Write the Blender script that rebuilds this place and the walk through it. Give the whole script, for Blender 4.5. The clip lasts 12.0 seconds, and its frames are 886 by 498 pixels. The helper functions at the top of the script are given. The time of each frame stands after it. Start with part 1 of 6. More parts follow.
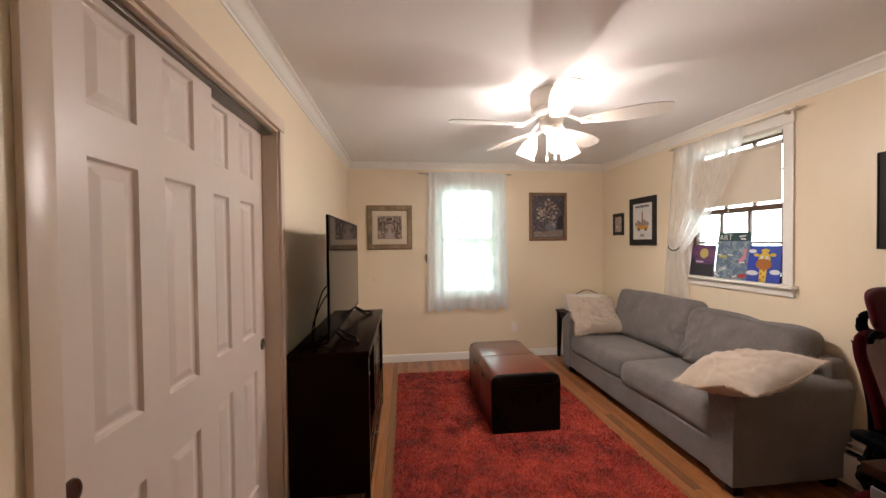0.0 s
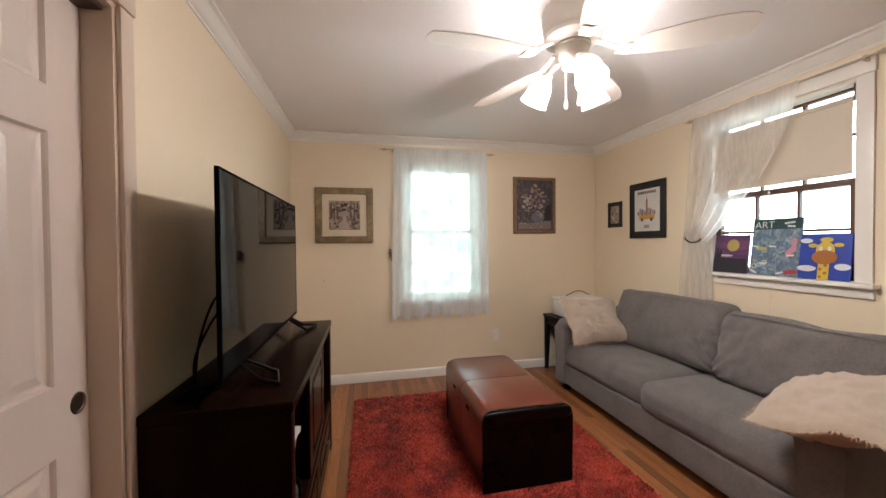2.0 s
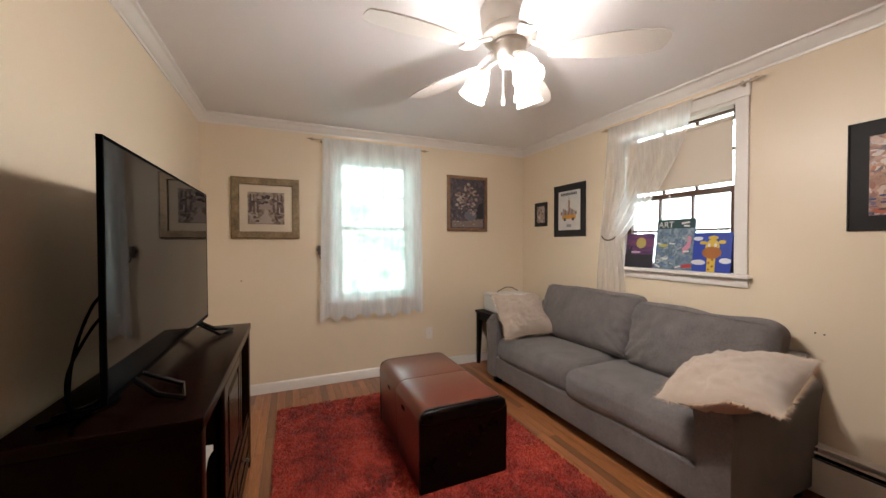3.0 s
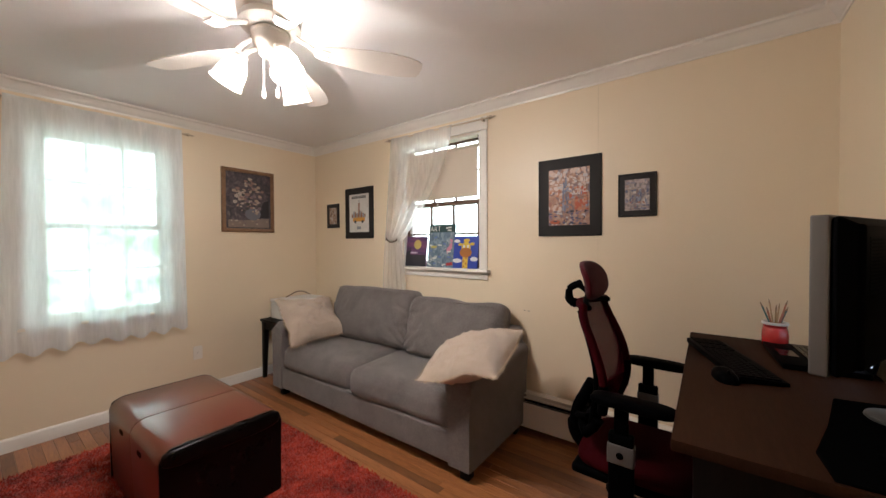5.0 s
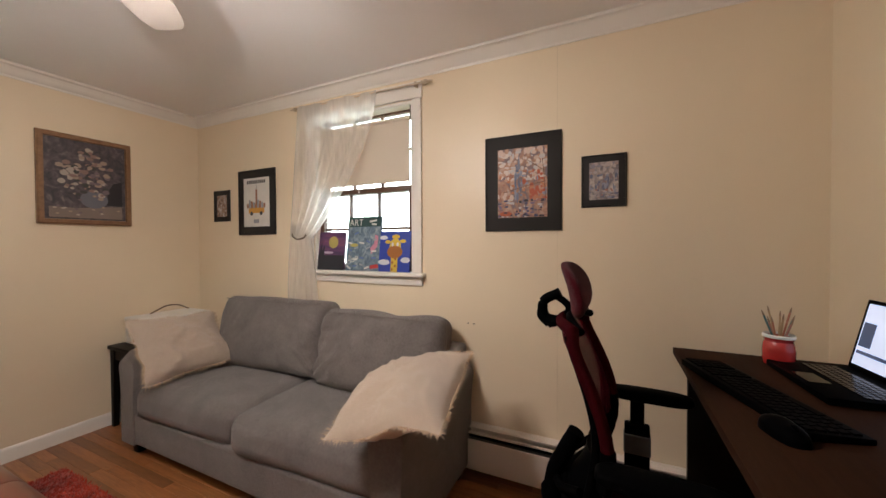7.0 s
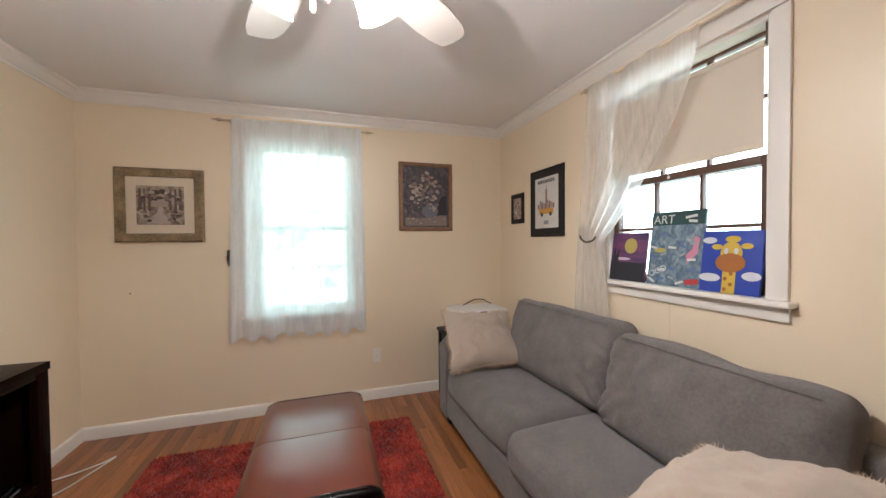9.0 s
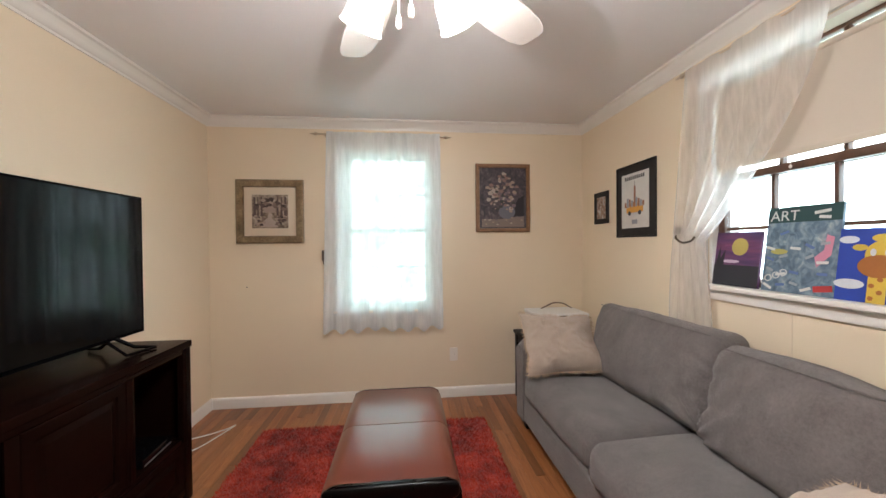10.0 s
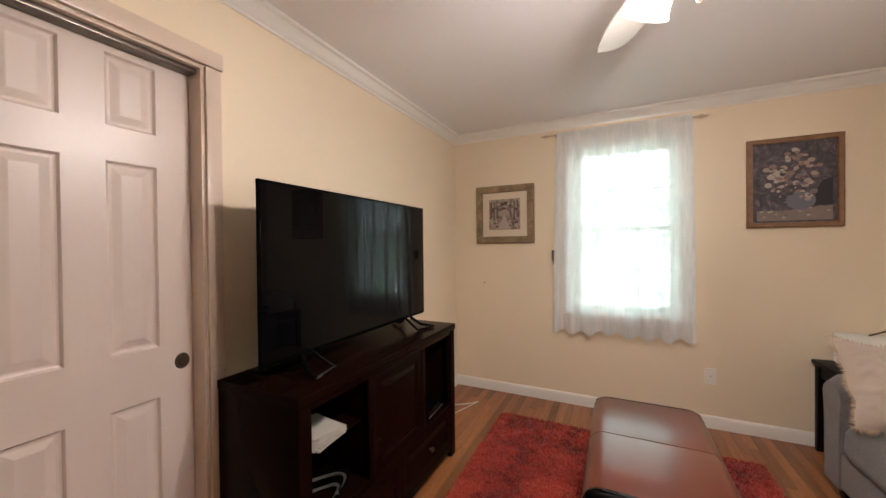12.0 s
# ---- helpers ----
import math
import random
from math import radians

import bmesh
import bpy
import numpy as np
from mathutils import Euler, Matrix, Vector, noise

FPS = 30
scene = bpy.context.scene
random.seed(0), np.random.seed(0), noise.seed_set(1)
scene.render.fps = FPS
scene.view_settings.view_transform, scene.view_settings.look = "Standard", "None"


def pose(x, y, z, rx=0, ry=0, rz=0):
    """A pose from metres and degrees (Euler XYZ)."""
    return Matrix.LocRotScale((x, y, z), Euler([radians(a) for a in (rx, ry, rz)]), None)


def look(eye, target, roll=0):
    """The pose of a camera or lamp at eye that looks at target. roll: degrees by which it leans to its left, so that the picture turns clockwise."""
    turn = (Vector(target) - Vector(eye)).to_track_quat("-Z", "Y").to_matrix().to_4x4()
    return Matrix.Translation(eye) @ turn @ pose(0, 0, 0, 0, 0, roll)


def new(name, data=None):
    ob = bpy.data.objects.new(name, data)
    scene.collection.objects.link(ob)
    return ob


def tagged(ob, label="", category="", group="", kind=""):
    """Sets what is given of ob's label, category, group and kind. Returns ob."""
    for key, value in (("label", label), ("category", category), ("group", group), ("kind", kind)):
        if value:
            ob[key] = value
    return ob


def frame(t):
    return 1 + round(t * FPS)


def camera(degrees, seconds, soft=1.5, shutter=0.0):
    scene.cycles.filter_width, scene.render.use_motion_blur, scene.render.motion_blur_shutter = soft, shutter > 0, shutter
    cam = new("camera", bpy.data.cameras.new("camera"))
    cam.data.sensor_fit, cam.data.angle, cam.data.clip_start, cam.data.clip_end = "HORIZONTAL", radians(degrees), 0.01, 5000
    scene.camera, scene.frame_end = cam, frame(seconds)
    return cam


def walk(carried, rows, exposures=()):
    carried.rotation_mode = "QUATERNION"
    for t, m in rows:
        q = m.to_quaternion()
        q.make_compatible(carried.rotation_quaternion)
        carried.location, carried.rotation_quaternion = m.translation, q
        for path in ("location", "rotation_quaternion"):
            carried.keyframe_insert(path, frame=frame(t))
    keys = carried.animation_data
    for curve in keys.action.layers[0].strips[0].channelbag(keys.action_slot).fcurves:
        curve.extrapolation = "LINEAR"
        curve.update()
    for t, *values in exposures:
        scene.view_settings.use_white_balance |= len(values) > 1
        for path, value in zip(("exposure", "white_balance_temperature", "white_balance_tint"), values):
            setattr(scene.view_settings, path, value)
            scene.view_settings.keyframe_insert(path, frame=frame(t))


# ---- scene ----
cam = camera(102.7, 12.0)
PATH = [
    (0, (0.162, 0.401, 1.433), (0.383, 2.388, 1.399), -0.7),
    (0.5, (0.197, 0.635, 1.432), (0.275, 2.633, 1.4), -0.7),
    (1, (0.233, 0.843, 1.432), (0.304, 2.841, 1.399), -0.7),
    (1.5, (0.249, 1.014, 1.398), (0.439, 3.005, 1.364), -0.5),
    (2, (0.205, 1.165, 1.348), (0.625, 3.12, 1.317), -0.5),
    (2.5, (0.178, 1.235, 1.319), (0.773, 3.144, 1.286), -0.3),
    (4.5, (0.296, 1.147, 1.321), (1.736, 2.534, 1.292), -0.3),
    (5, (0.329, 1.105, 1.33), (1.932, 2.301, 1.296), -0.3),
    (5.5, (0.346, 1.089, 1.338), (2.074, 2.095, 1.301), -0.2),
    (6, (0.402, 1.134, 1.317), (2.223, 1.96, 1.291), -0.2),
    (6.5, (0.608, 1.269, 1.307), (2.466, 2.009, 1.269), -0.2),
    (8.5, (1.086, 1.647, 1.336), (2.087, 3.378, 1.309), -0.5),
    (9, (1.129, 1.635, 1.351), (1.751, 3.536, 1.308), -0.5),
    (9.5, (1.125, 1.629, 1.338), (1.523, 3.589, 1.308), -0.4),
    (10, (1.118, 1.615, 1.34), (1.324, 3.604, 1.315), -0.5),
    (10.5, (1.066, 1.604, 1.346), (1.048, 3.603, 1.32), -0.5),
    (11, (1.033, 1.586, 1.35), (0.738, 3.564, 1.325), -0.6),
    (11.5, (0.986, 1.56, 1.363), (0.387, 3.468, 1.33), -0.6),
    (12, (0.908, 1.54, 1.348), (0.032, 3.337, 1.329), -0.6),
]
walk(cam, [(t, look(eye, target, roll)) for t, eye, target, roll in PATH], [(0.0, 0.58, 6700, 11), (2.5, 0.52, 6350, 8), (4.5, 0.49, 6350, 8), (6.5, 0.40, 6800, 10), (8.5, 0.61, 6050, 7), (10.5, 0.71, 6100, 7), (12.0, 0.66, 6600, 11)])

# ---- world and lights ----
world = bpy.data.worlds.new("world")
scene.world = world
world.use_nodes = True
wn = world.node_tree.nodes
sky = wn.new("ShaderNodeTexSky")
sky.sky_type, sky.sun_disc = "NISHITA", False
sky.sun_elevation, sky.sun_rotation = radians(55), radians(200)
wn["Background"].inputs[1].default_value = 0.12
world.node_tree.links.new(sky.outputs[0], wn["Background"].inputs[0])

sun_data = bpy.data.lights.new("sun", "SUN")
sun_data.energy, sun_data.angle, sun_data.color = 2.5, radians(0.5), (1.0, 0.95, 0.88)
sun = new("sun", sun_data)
sun.matrix_world = look((0, -6, 9), (0, 0, 0))


FAN = (1.125, 2.62)
SHADE_ANGLES = (22, 142, 262)
for a in SHADE_ANGLES:
    bulb_light = bpy.data.lights.new("bulb_light", "POINT")
    bulb_light.energy, bulb_light.color, bulb_light.shadow_soft_size = 23, (1.0, 0.91, 0.88), 0.014
    ob = new("bulb_light", bulb_light)
    ob.location = (FAN[0] + 0.145 * math.cos(radians(a)), FAN[1] + 0.145 * math.sin(radians(a)), 2.064)


# ---- materials ----
def rgb(c):
    return (*c, 1.0)


def base(name):
    m = bpy.data.materials.new(name)
    m.use_nodes = True
    return m, m.node_tree.nodes, m.node_tree.links, m.node_tree.nodes["Principled BSDF"]


def coords(nodes, links, shift=False, stretch=(1, 1, 1)):
    tc, mp = nodes.new("ShaderNodeTexCoord"), nodes.new("ShaderNodeMapping")
    mp.inputs["Scale"].default_value = stretch
    links.new(tc.outputs["Object"], mp.inputs["Vector"])
    if shift:
        oi, mul = nodes.new("ShaderNodeObjectInfo"), nodes.new("ShaderNodeMath")
        mul.operation, mul.inputs[1].default_value = "MULTIPLY", 37.0
        links.new(oi.outputs["Random"], mul.inputs[0])
        links.new(mul.outputs[0], mp.inputs["Location"])
    return mp.outputs[0]


def noise_tex(nodes, links, vec, scale, detail=4, rough=0.6):
    n = nodes.new("ShaderNodeTexNoise")
    n.inputs["Scale"].default_value, n.inputs["Detail"].default_value, n.inputs["Roughness"].default_value = scale, detail, rough
    links.new(vec, n.inputs["Vector"])
    return n.outputs["Fac"]


def ramp(nodes, links, fac, stops):
    r = nodes.new("ShaderNodeValToRGB")
    el = r.color_ramp.elements
    while len(el) < len(stops):
        el.new(0.5)
    for e, (p, c) in zip(el, stops):
        e.position, e.color = p, rgb(c)
    links.new(fac, r.inputs[0])
    return r.outputs[0]


def mix(nodes, links, a, b, fac, mode="MIX"):
    n = nodes.new("ShaderNodeMix")
    n.data_type, n.blend_type = "RGBA", mode
    for sock, v in ((n.inputs[0], fac), (n.inputs[6], a), (n.inputs[7], b)):
        if isinstance(v, (int, float)):
            sock.default_value = v
        elif isinstance(v, tuple):
            sock.default_value = rgb(v)
        else:
            links.new(v, sock)
    return n.outputs[2]


def shade(c, k):
    return tuple(max(0.0, min(1.0, v * k)) for v in c)


def surface(name, color, rough=0.5, var=0.12, scale=6.0, grain=120.0, bump=0.1, depth=0.002, metal=0.0, coat=0.0, stretch=(1, 1, 1), shift=False, spec=0.5):
    """A colour with large and small variation, uneven gloss and a fine relief."""
    m, nodes, links, b = base(name)
    vec = coords(nodes, links, shift, stretch)
    big, fine = noise_tex(nodes, links, vec, scale), noise_tex(nodes, links, vec, grain, 3)
    col = ramp(nodes, links, big, [(0.25, shade(color, 1 - var)), (0.75, shade(color, 1 + var))])
    col2 = ramp(nodes, links, fine, [(0.3, shade(color, 1 - var * 0.8)), (0.7, shade(color, 1 + var * 0.8))])
    links.new(mix(nodes, links, col, col2, 0.4), b.inputs["Base Color"])
    rr = nodes.new("ShaderNodeMapRange")
    rr.inputs["To Min"].default_value, rr.inputs["To Max"].default_value = max(0.02, rough * 0.88), min(1, rough * 1.12)
    links.new(big, rr.inputs["Value"])
    links.new(rr.outputs[0], b.inputs["Roughness"])
    b.inputs["Metallic"].default_value = metal
    b.inputs["Coat Weight"].default_value = coat
    b.inputs["Specular IOR Level"].default_value = spec
    if bump:
        bp = nodes.new("ShaderNodeBump")
        bp.inputs["Strength"].default_value, bp.inputs["Distance"].default_value = bump, depth
        links.new(fine, bp.inputs["Height"])
        links.new(bp.outputs[0], b.inputs["Normal"])
    return m


def cloth(name, color, rough=0.9, weave=900.0, var=0.1, bump=0.35, sheen=0.2):
    m, nodes, links, b = base(name)
    vec = coords(nodes, links)
    big, mid = noise_tex(nodes, links, vec, 7), noise_tex(nodes, links, vec, 85, 6, 0.85)
    col = ramp(nodes, links, mid, [(0.3, shade(color, 1 - 1.6 * var)), (0.7, shade(color, 1 + 1.6 * var))])
    big_c = ramp(nodes, links, big, [(0.3, shade(color, 1 - var)), (0.7, shade(color, 1 + var))])
    links.new(mix(nodes, links, col, big_c, 0.5), b.inputs["Base Color"])
    b.inputs["Roughness"].default_value = rough
    b.inputs["Sheen Weight"].default_value = sheen
    b.inputs["Specular IOR Level"].default_value = 0.2
    w = nodes.new("ShaderNodeTexWave")
    w.inputs["Scale"].default_value, w.inputs["Distortion"].default_value = weave / 2.0, 3.0
    links.new(vec, w.inputs["Vector"])
    add = nodes.new("ShaderNodeMath")
    links.new(w.outputs["Fac"], add.inputs[0])
    links.new(mid, add.inputs[1])
    bp = nodes.new("ShaderNodeBump")
    bp.inputs["Strength"].default_value, bp.inputs["Distance"].default_value = bump, 0.0015
    links.new(add.outputs[0], bp.inputs["Height"])
    links.new(bp.outputs[0], b.inputs["Normal"])
    return m


def wood(name, dark, light, rough=0.35, along="y", shift=False, coat=0.0, grain=9.0, per_piece=0.0, spec=0.5):
    m, nodes, links, b = base(name)
    st = {"x": (0.08, 1, 1), "y": (1, 0.08, 1), "z": (1, 1, 0.08)}[along]
    vec = coords(nodes, links, shift, st)
    n1, n2 = noise_tex(nodes, links, vec, grain * 3, 6, 0.65), noise_tex(nodes, links, vec, grain * 22, 3, 0.6)
    c1 = ramp(nodes, links, n1, [(0.3, dark), (0.7, light)])
    c2 = ramp(nodes, links, n2, [(0.35, shade(dark, 0.8)), (0.65, light)])
    col = mix(nodes, links, c1, c2, 0.3)
    if per_piece:
        oi = nodes.new("ShaderNodeObjectInfo")
        tint = ramp(nodes, links, oi.outputs["Random"], [(0.0, (1 - per_piece,) * 3), (0.5, (1, 0.97, 0.92)), (1.0, (1, 1, 1))])
        col = mix(nodes, links, col, tint, 1.0, "MULTIPLY")
    links.new(col, b.inputs["Base Color"])
    rr = nodes.new("ShaderNodeMapRange")
    rr.inputs["To Min"].default_value, rr.inputs["To Max"].default_value = max(0.03, rough - 0.1), rough + 0.1
    links.new(n1, rr.inputs["Value"])
    links.new(rr.outputs[0], b.inputs["Roughness"])
    b.inputs["Coat Weight"].default_value = coat
    b.inputs["Specular IOR Level"].default_value = spec
    bp = nodes.new("ShaderNodeBump")
    bp.inputs["Strength"].default_value, bp.inputs["Distance"].default_value = 0.12, 0.001
    links.new(n2, bp.inputs["Height"])
    links.new(bp.outputs[0], b.inputs["Normal"])
    return m


def glow(name, color, strength):
    m, nodes, links, b = base(name)
    b.inputs["Base Color"].default_value = rgb(color)
    b.inputs["Emission Color"].default_value = rgb(color)
    b.inputs["Emission Strength"].default_value = strength
    return m


def sheer(name, color, clear=0.45, through_share=0.5):
    m, nodes, links, b = base(name)
    out = nodes["Material Output"]
    tr, tl, df = nodes.new("ShaderNodeBsdfTransparent"), nodes.new("ShaderNodeBsdfTranslucent"), nodes.new("ShaderNodeBsdfDiffuse")
    vec = coords(nodes, links, False, (1, 1, 0.1))
    n = noise_tex(nodes, links, vec, 60, 3)
    c = ramp(nodes, links, n, [(0.3, shade(color, 0.93)), (0.7, color)])
    links.new(c, tl.inputs[0])
    links.new(c, df.inputs[0])
    body, whole = nodes.new("ShaderNodeMixShader"), nodes.new("ShaderNodeMixShader")
    body.inputs[0].default_value = 1 - through_share
    links.new(tl.outputs[0], body.inputs[1])
    links.new(df.outputs[0], body.inputs[2])
    mr = nodes.new("ShaderNodeMapRange")
    mr.inputs["To Min"].default_value, mr.inputs["To Max"].default_value = 1 - clear - 0.08, 1 - clear + 0.08
    links.new(n, mr.inputs["Value"])
    links.new(mr.outputs[0], whole.inputs[0])
    links.new(tr.outputs[0], whole.inputs[1])
    links.new(body.outputs[0], whole.inputs[2])
    links.new(whole.outputs[0], out.inputs["Surface"])
    return m


def glass_pane(name):
    m, nodes, links, b = base(name)
    out = nodes["Material Output"]
    tr, gl, mx = nodes.new("ShaderNodeBsdfTransparent"), nodes.new("ShaderNodeBsdfGlossy"), nodes.new("ShaderNodeMixShader")
    gl.inputs["Roughness"].default_value = 0.01
    mx.inputs[0].default_value = 0.05
    links.new(tr.outputs[0], mx.inputs[1])
    links.new(gl.outputs[0], mx.inputs[2])
    links.new(mx.outputs[0], out.inputs["Surface"])
    return m


def painting(name, stops, scale=5.0, warp=1.5, fine=40.0, stretch=(1, 1, 1), rough=0.5):
    """Dabs of paint: a distorted noise over a ramp of the picture's colours."""
    m, nodes, links, b = base(name)
    tc, mp = nodes.new("ShaderNodeTexCoord"), nodes.new("ShaderNodeMapping")
    mp.inputs["Scale"].default_value = stretch
    links.new(tc.outputs["Generated"], mp.inputs["Vector"])
    n = nodes.new("ShaderNodeTexNoise")
    n.inputs["Scale"].default_value, n.inputs["Detail"].default_value, n.inputs["Distortion"].default_value = scale, 6, warp
    links.new(mp.outputs[0], n.inputs["Vector"])
    v = nodes.new("ShaderNodeTexVoronoi")
    v.inputs["Scale"].default_value = fine
    links.new(mp.outputs[0], v.inputs["Vector"])
    col = ramp(nodes, links, n.outputs["Fac"], stops)
    dab = ramp(nodes, links, v.outputs["Color"], [(0.0, (0.55, 0.55, 0.55)), (1.0, (1.3, 1.3, 1.3))])
    links.new(mix(nodes, links, col, dab, 0.4, "MULTIPLY"), b.inputs["Base Color"])
    b.inputs["Roughness"].default_value = rough
    return m


M = {}
M["wall"] = surface("cream_wall_paint", (0.79, 0.665, 0.49), 0.40, 0.03, 1.5, 260, 0.12, 0.0006)
M["ceiling"] = surface("ceiling_paint", (0.88, 0.865, 0.855), 0.85, 0.03, 1.2, 200, 0.15, 0.0008)
M["white"] = surface("white_gloss_paint", (0.80, 0.76, 0.70), 0.32, 0.03, 5, 180, 0.06, 0.0006)
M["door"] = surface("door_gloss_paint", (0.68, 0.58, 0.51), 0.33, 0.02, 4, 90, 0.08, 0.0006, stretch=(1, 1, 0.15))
# white trim browned and darkened: the closet casing's shade is in this colour
M["trim_shaded"] = surface("shaded_gloss_trim", (0.62, 0.50, 0.40), 0.30, 0.03, 5, 180, 0.06, 0.0006)
M["floor"] = wood("oak_strip", (0.22, 0.075, 0.026), (0.46, 0.19, 0.07), 0.32, "y", True, 0.25, 7, 0.5)
M["gap"] = surface("floor_gap", (0.05, 0.025, 0.012), 0.8)
M["espresso"] = surface("espresso_wood", (0.0075, 0.0026, 0.0017), 0.2, 0.3, 5, 60, 0.03, 0.0006, stretch=(1, 0.12, 1), spec=0.025)
M["black_wood"] = wood("black_wood", (0.004, 0.003, 0.0026), (0.008, 0.0055, 0.0045), 0.4, "z", False, 0.0, 9.0, 0, 0.08)
M["desk"] = wood("desk_laminate", (0.025, 0.0112, 0.0062), (0.034, 0.0155, 0.0088), 0.6, "x", False, 0.0, 9.0, 0, 0.02)
M["screen"] = surface("screen_glass", (0.002, 0.002, 0.0023), 0.022, 0.05, 3, 50, 0.0, spec=0.13)
M["black"] = surface("black_plastic", (0.0016, 0.0016, 0.0018), 0.45, 0.15, 8, 300, 0.1, 0.0005, spec=0.008)
M["black_gloss"] = surface("gloss_black_plastic", (0.003, 0.003, 0.0035), 0.15, 0.1, 8, 300, 0.02, 0.0004, spec=0.2)
M["grey"] = surface("grey_plastic", (0.11, 0.105, 0.10), 0.4, 0.08, 8, 300, 0.05, 0.0004)
M["silver"] = surface("silver_plastic", (0.13, 0.12, 0.11), 0.45, 0.08, 8, 300, 0.05, 0.0004, 0.2)
M["dim_silver"] = surface("dull_silver_plastic", (0.06, 0.056, 0.05), 0.4, 0.1, 8, 300, 0.05, 0.0004, 0.0, spec=0.12)
M["chrome"] = surface("chrome", (0.6, 0.58, 0.55), 0.16, 0.05, 8, 300, 0.0, 0.0004, 1.0)
M["pewter"] = surface("pewter_metal", (0.14, 0.12, 0.10), 0.3, 0.15, 20, 300, 0.05, 0.0005, 0.9)
M["sofa"] = cloth("grey_sofa_weave", (0.172, 0.152, 0.143), 0.92, 900, 0.30, 0.5, 0.18)
M["pillow"] = cloth("cream_linen", (0.50, 0.405, 0.32), 0.95, 500, 0.07, 0.6, 0.2)
M["brown_leather"] = surface("brown_leather", (0.118, 0.025, 0.013), 0.30, 0.10, 5, 420, 0.06, 0.0004, 0, 0.45)
lacquer = M["brown_leather"].node_tree.nodes["Principled BSDF"]
lacquer.inputs["Coat Roughness"].default_value, lacquer.inputs["Coat IOR"].default_value = 0.17, 1.65
M["black_leather"] = surface("black_leather", (0.0022, 0.0018, 0.0018), 0.28, 0.2, 9, 420, 0.12, 0.0005, spec=0.16)
M["fan"] = surface("fan_white_enamel", (0.74, 0.69, 0.62), 0.35, 0.03, 5, 150, 0.05, 0.0005)
M["sheer"] = sheer("sheer_voile", (0.95, 0.98, 1.0), 0.25, 0.48)
M["sheer_side"] = sheer("sheer_voile_dense", (0.92, 0.89, 0.85), 0.48, 0.62)
M["glass"] = glass_pane("window_glass")
M["brown_sash"] = wood("brown_sash_wood", (0.06, 0.025, 0.014), (0.13, 0.06, 0.03), 0.4, "z")
M["shade"] = surface("roller_shade_vinyl", (0.66, 0.58, 0.47), 0.7, 0.03, 3, 200, 0.1, 0.0005)
M["rod"] = surface("cream_rod", (0.52, 0.42, 0.30), 0.4, 0.1, 20, 200, 0.05, 0.0005)
M["red_mesh"] = cloth("red_mesh_fabric", (0.062, 0.004, 0.009), 0.75, 1400, 0.15, 0.5, 0.1)
M["red_net"] = sheer("red_open_mesh", (0.11, 0.006, 0.018), 0.29, 0.30)
M["mat_pad"] = surface("black_pad", (0.002, 0.002, 0.002), 0.9, 0.1, 9, 300, 0.1, 0.0005, spec=0.0)
M["red_glaze"] = surface("red_glaze", (0.42, 0.03, 0.028), 0.25, 0.1, 10, 120, 0.05, 0.0005, 0, 0.5)
M["plate"] = surface("ivory_plastic", (0.82, 0.76, 0.68), 0.35, 0.02)
M["fringe"] = surface("frayed_linen", (0.50, 0.37, 0.25), 0.95)
M["paper"] = surface("paper", (0.42, 0.39, 0.34), 0.8, 0.06, 20, 200)
M["mat_black"] = surface("black_mat_board", (0.014, 0.012, 0.011), 0.7, 0.1, 20, 400, 0.1, 0.0004)
M["mat_cream"] = surface("cream_mat_board", (0.70, 0.60, 0.46), 0.8, 0.04, 20, 400)
M["lead"] = surface("printer_white", (0.72, 0.72, 0.70), 0.4, 0.02)


# ---- mesh helpers ----
def finish(bm, name, mat, smooth):
    me = bpy.data.meshes.new(name)
    bmesh.ops.recalc_face_normals(bm, faces=bm.faces)
    bm.to_mesh(me)
    bm.free()
    me.materials.append(mat)
    if smooth:
        me.shade_smooth()
        me.set_sharp_from_angle(angle=radians(38))
    return me


def part(name, bm, mat, parent=None, label="", smooth=True):
    ob = new(name, finish(bm, name, mat, smooth))
    if parent is not None:
        ob.parent = parent
    if label:
        tagged(ob, label)
    return ob


def thing(name, m, label, category, group=""):
    ob = new(name)
    ob.empty_display_size = 0.1
    ob.matrix_world = m
    return tagged(ob, label, category, group)


def setting(name, bm, mat, label, category, smooth=False):
    return tagged(part(name, bm, mat, None, "", smooth), label, category, "", "structure")


def box(x0, y0, z0, x1, y1, z1, bev=0.003, seg=2):
    bm = bmesh.new()
    bmesh.ops.create_cube(bm, size=1.0)
    for v in bm.verts:
        v.co = ((x0 + x1) / 2 + v.co.x * (x1 - x0), (y0 + y1) / 2 + v.co.y * (y1 - y0), (z0 + z1) / 2 + v.co.z * (z1 - z0))
    if bev:
        bmesh.ops.bevel(bm, geom=list(bm.edges), offset=bev, segments=seg, profile=0.6, affect="EDGES", clamp_overlap=True)
    return bm


def join(*bms):
    out = bmesh.new()
    for b in bms:
        me = bpy.data.meshes.new("tmp")
        b.to_mesh(me)
        b.free()
        out.from_mesh(me)
        bpy.data.meshes.remove(me)
    return out


def moved(bm, m):
    bm.transform(m)
    return bm


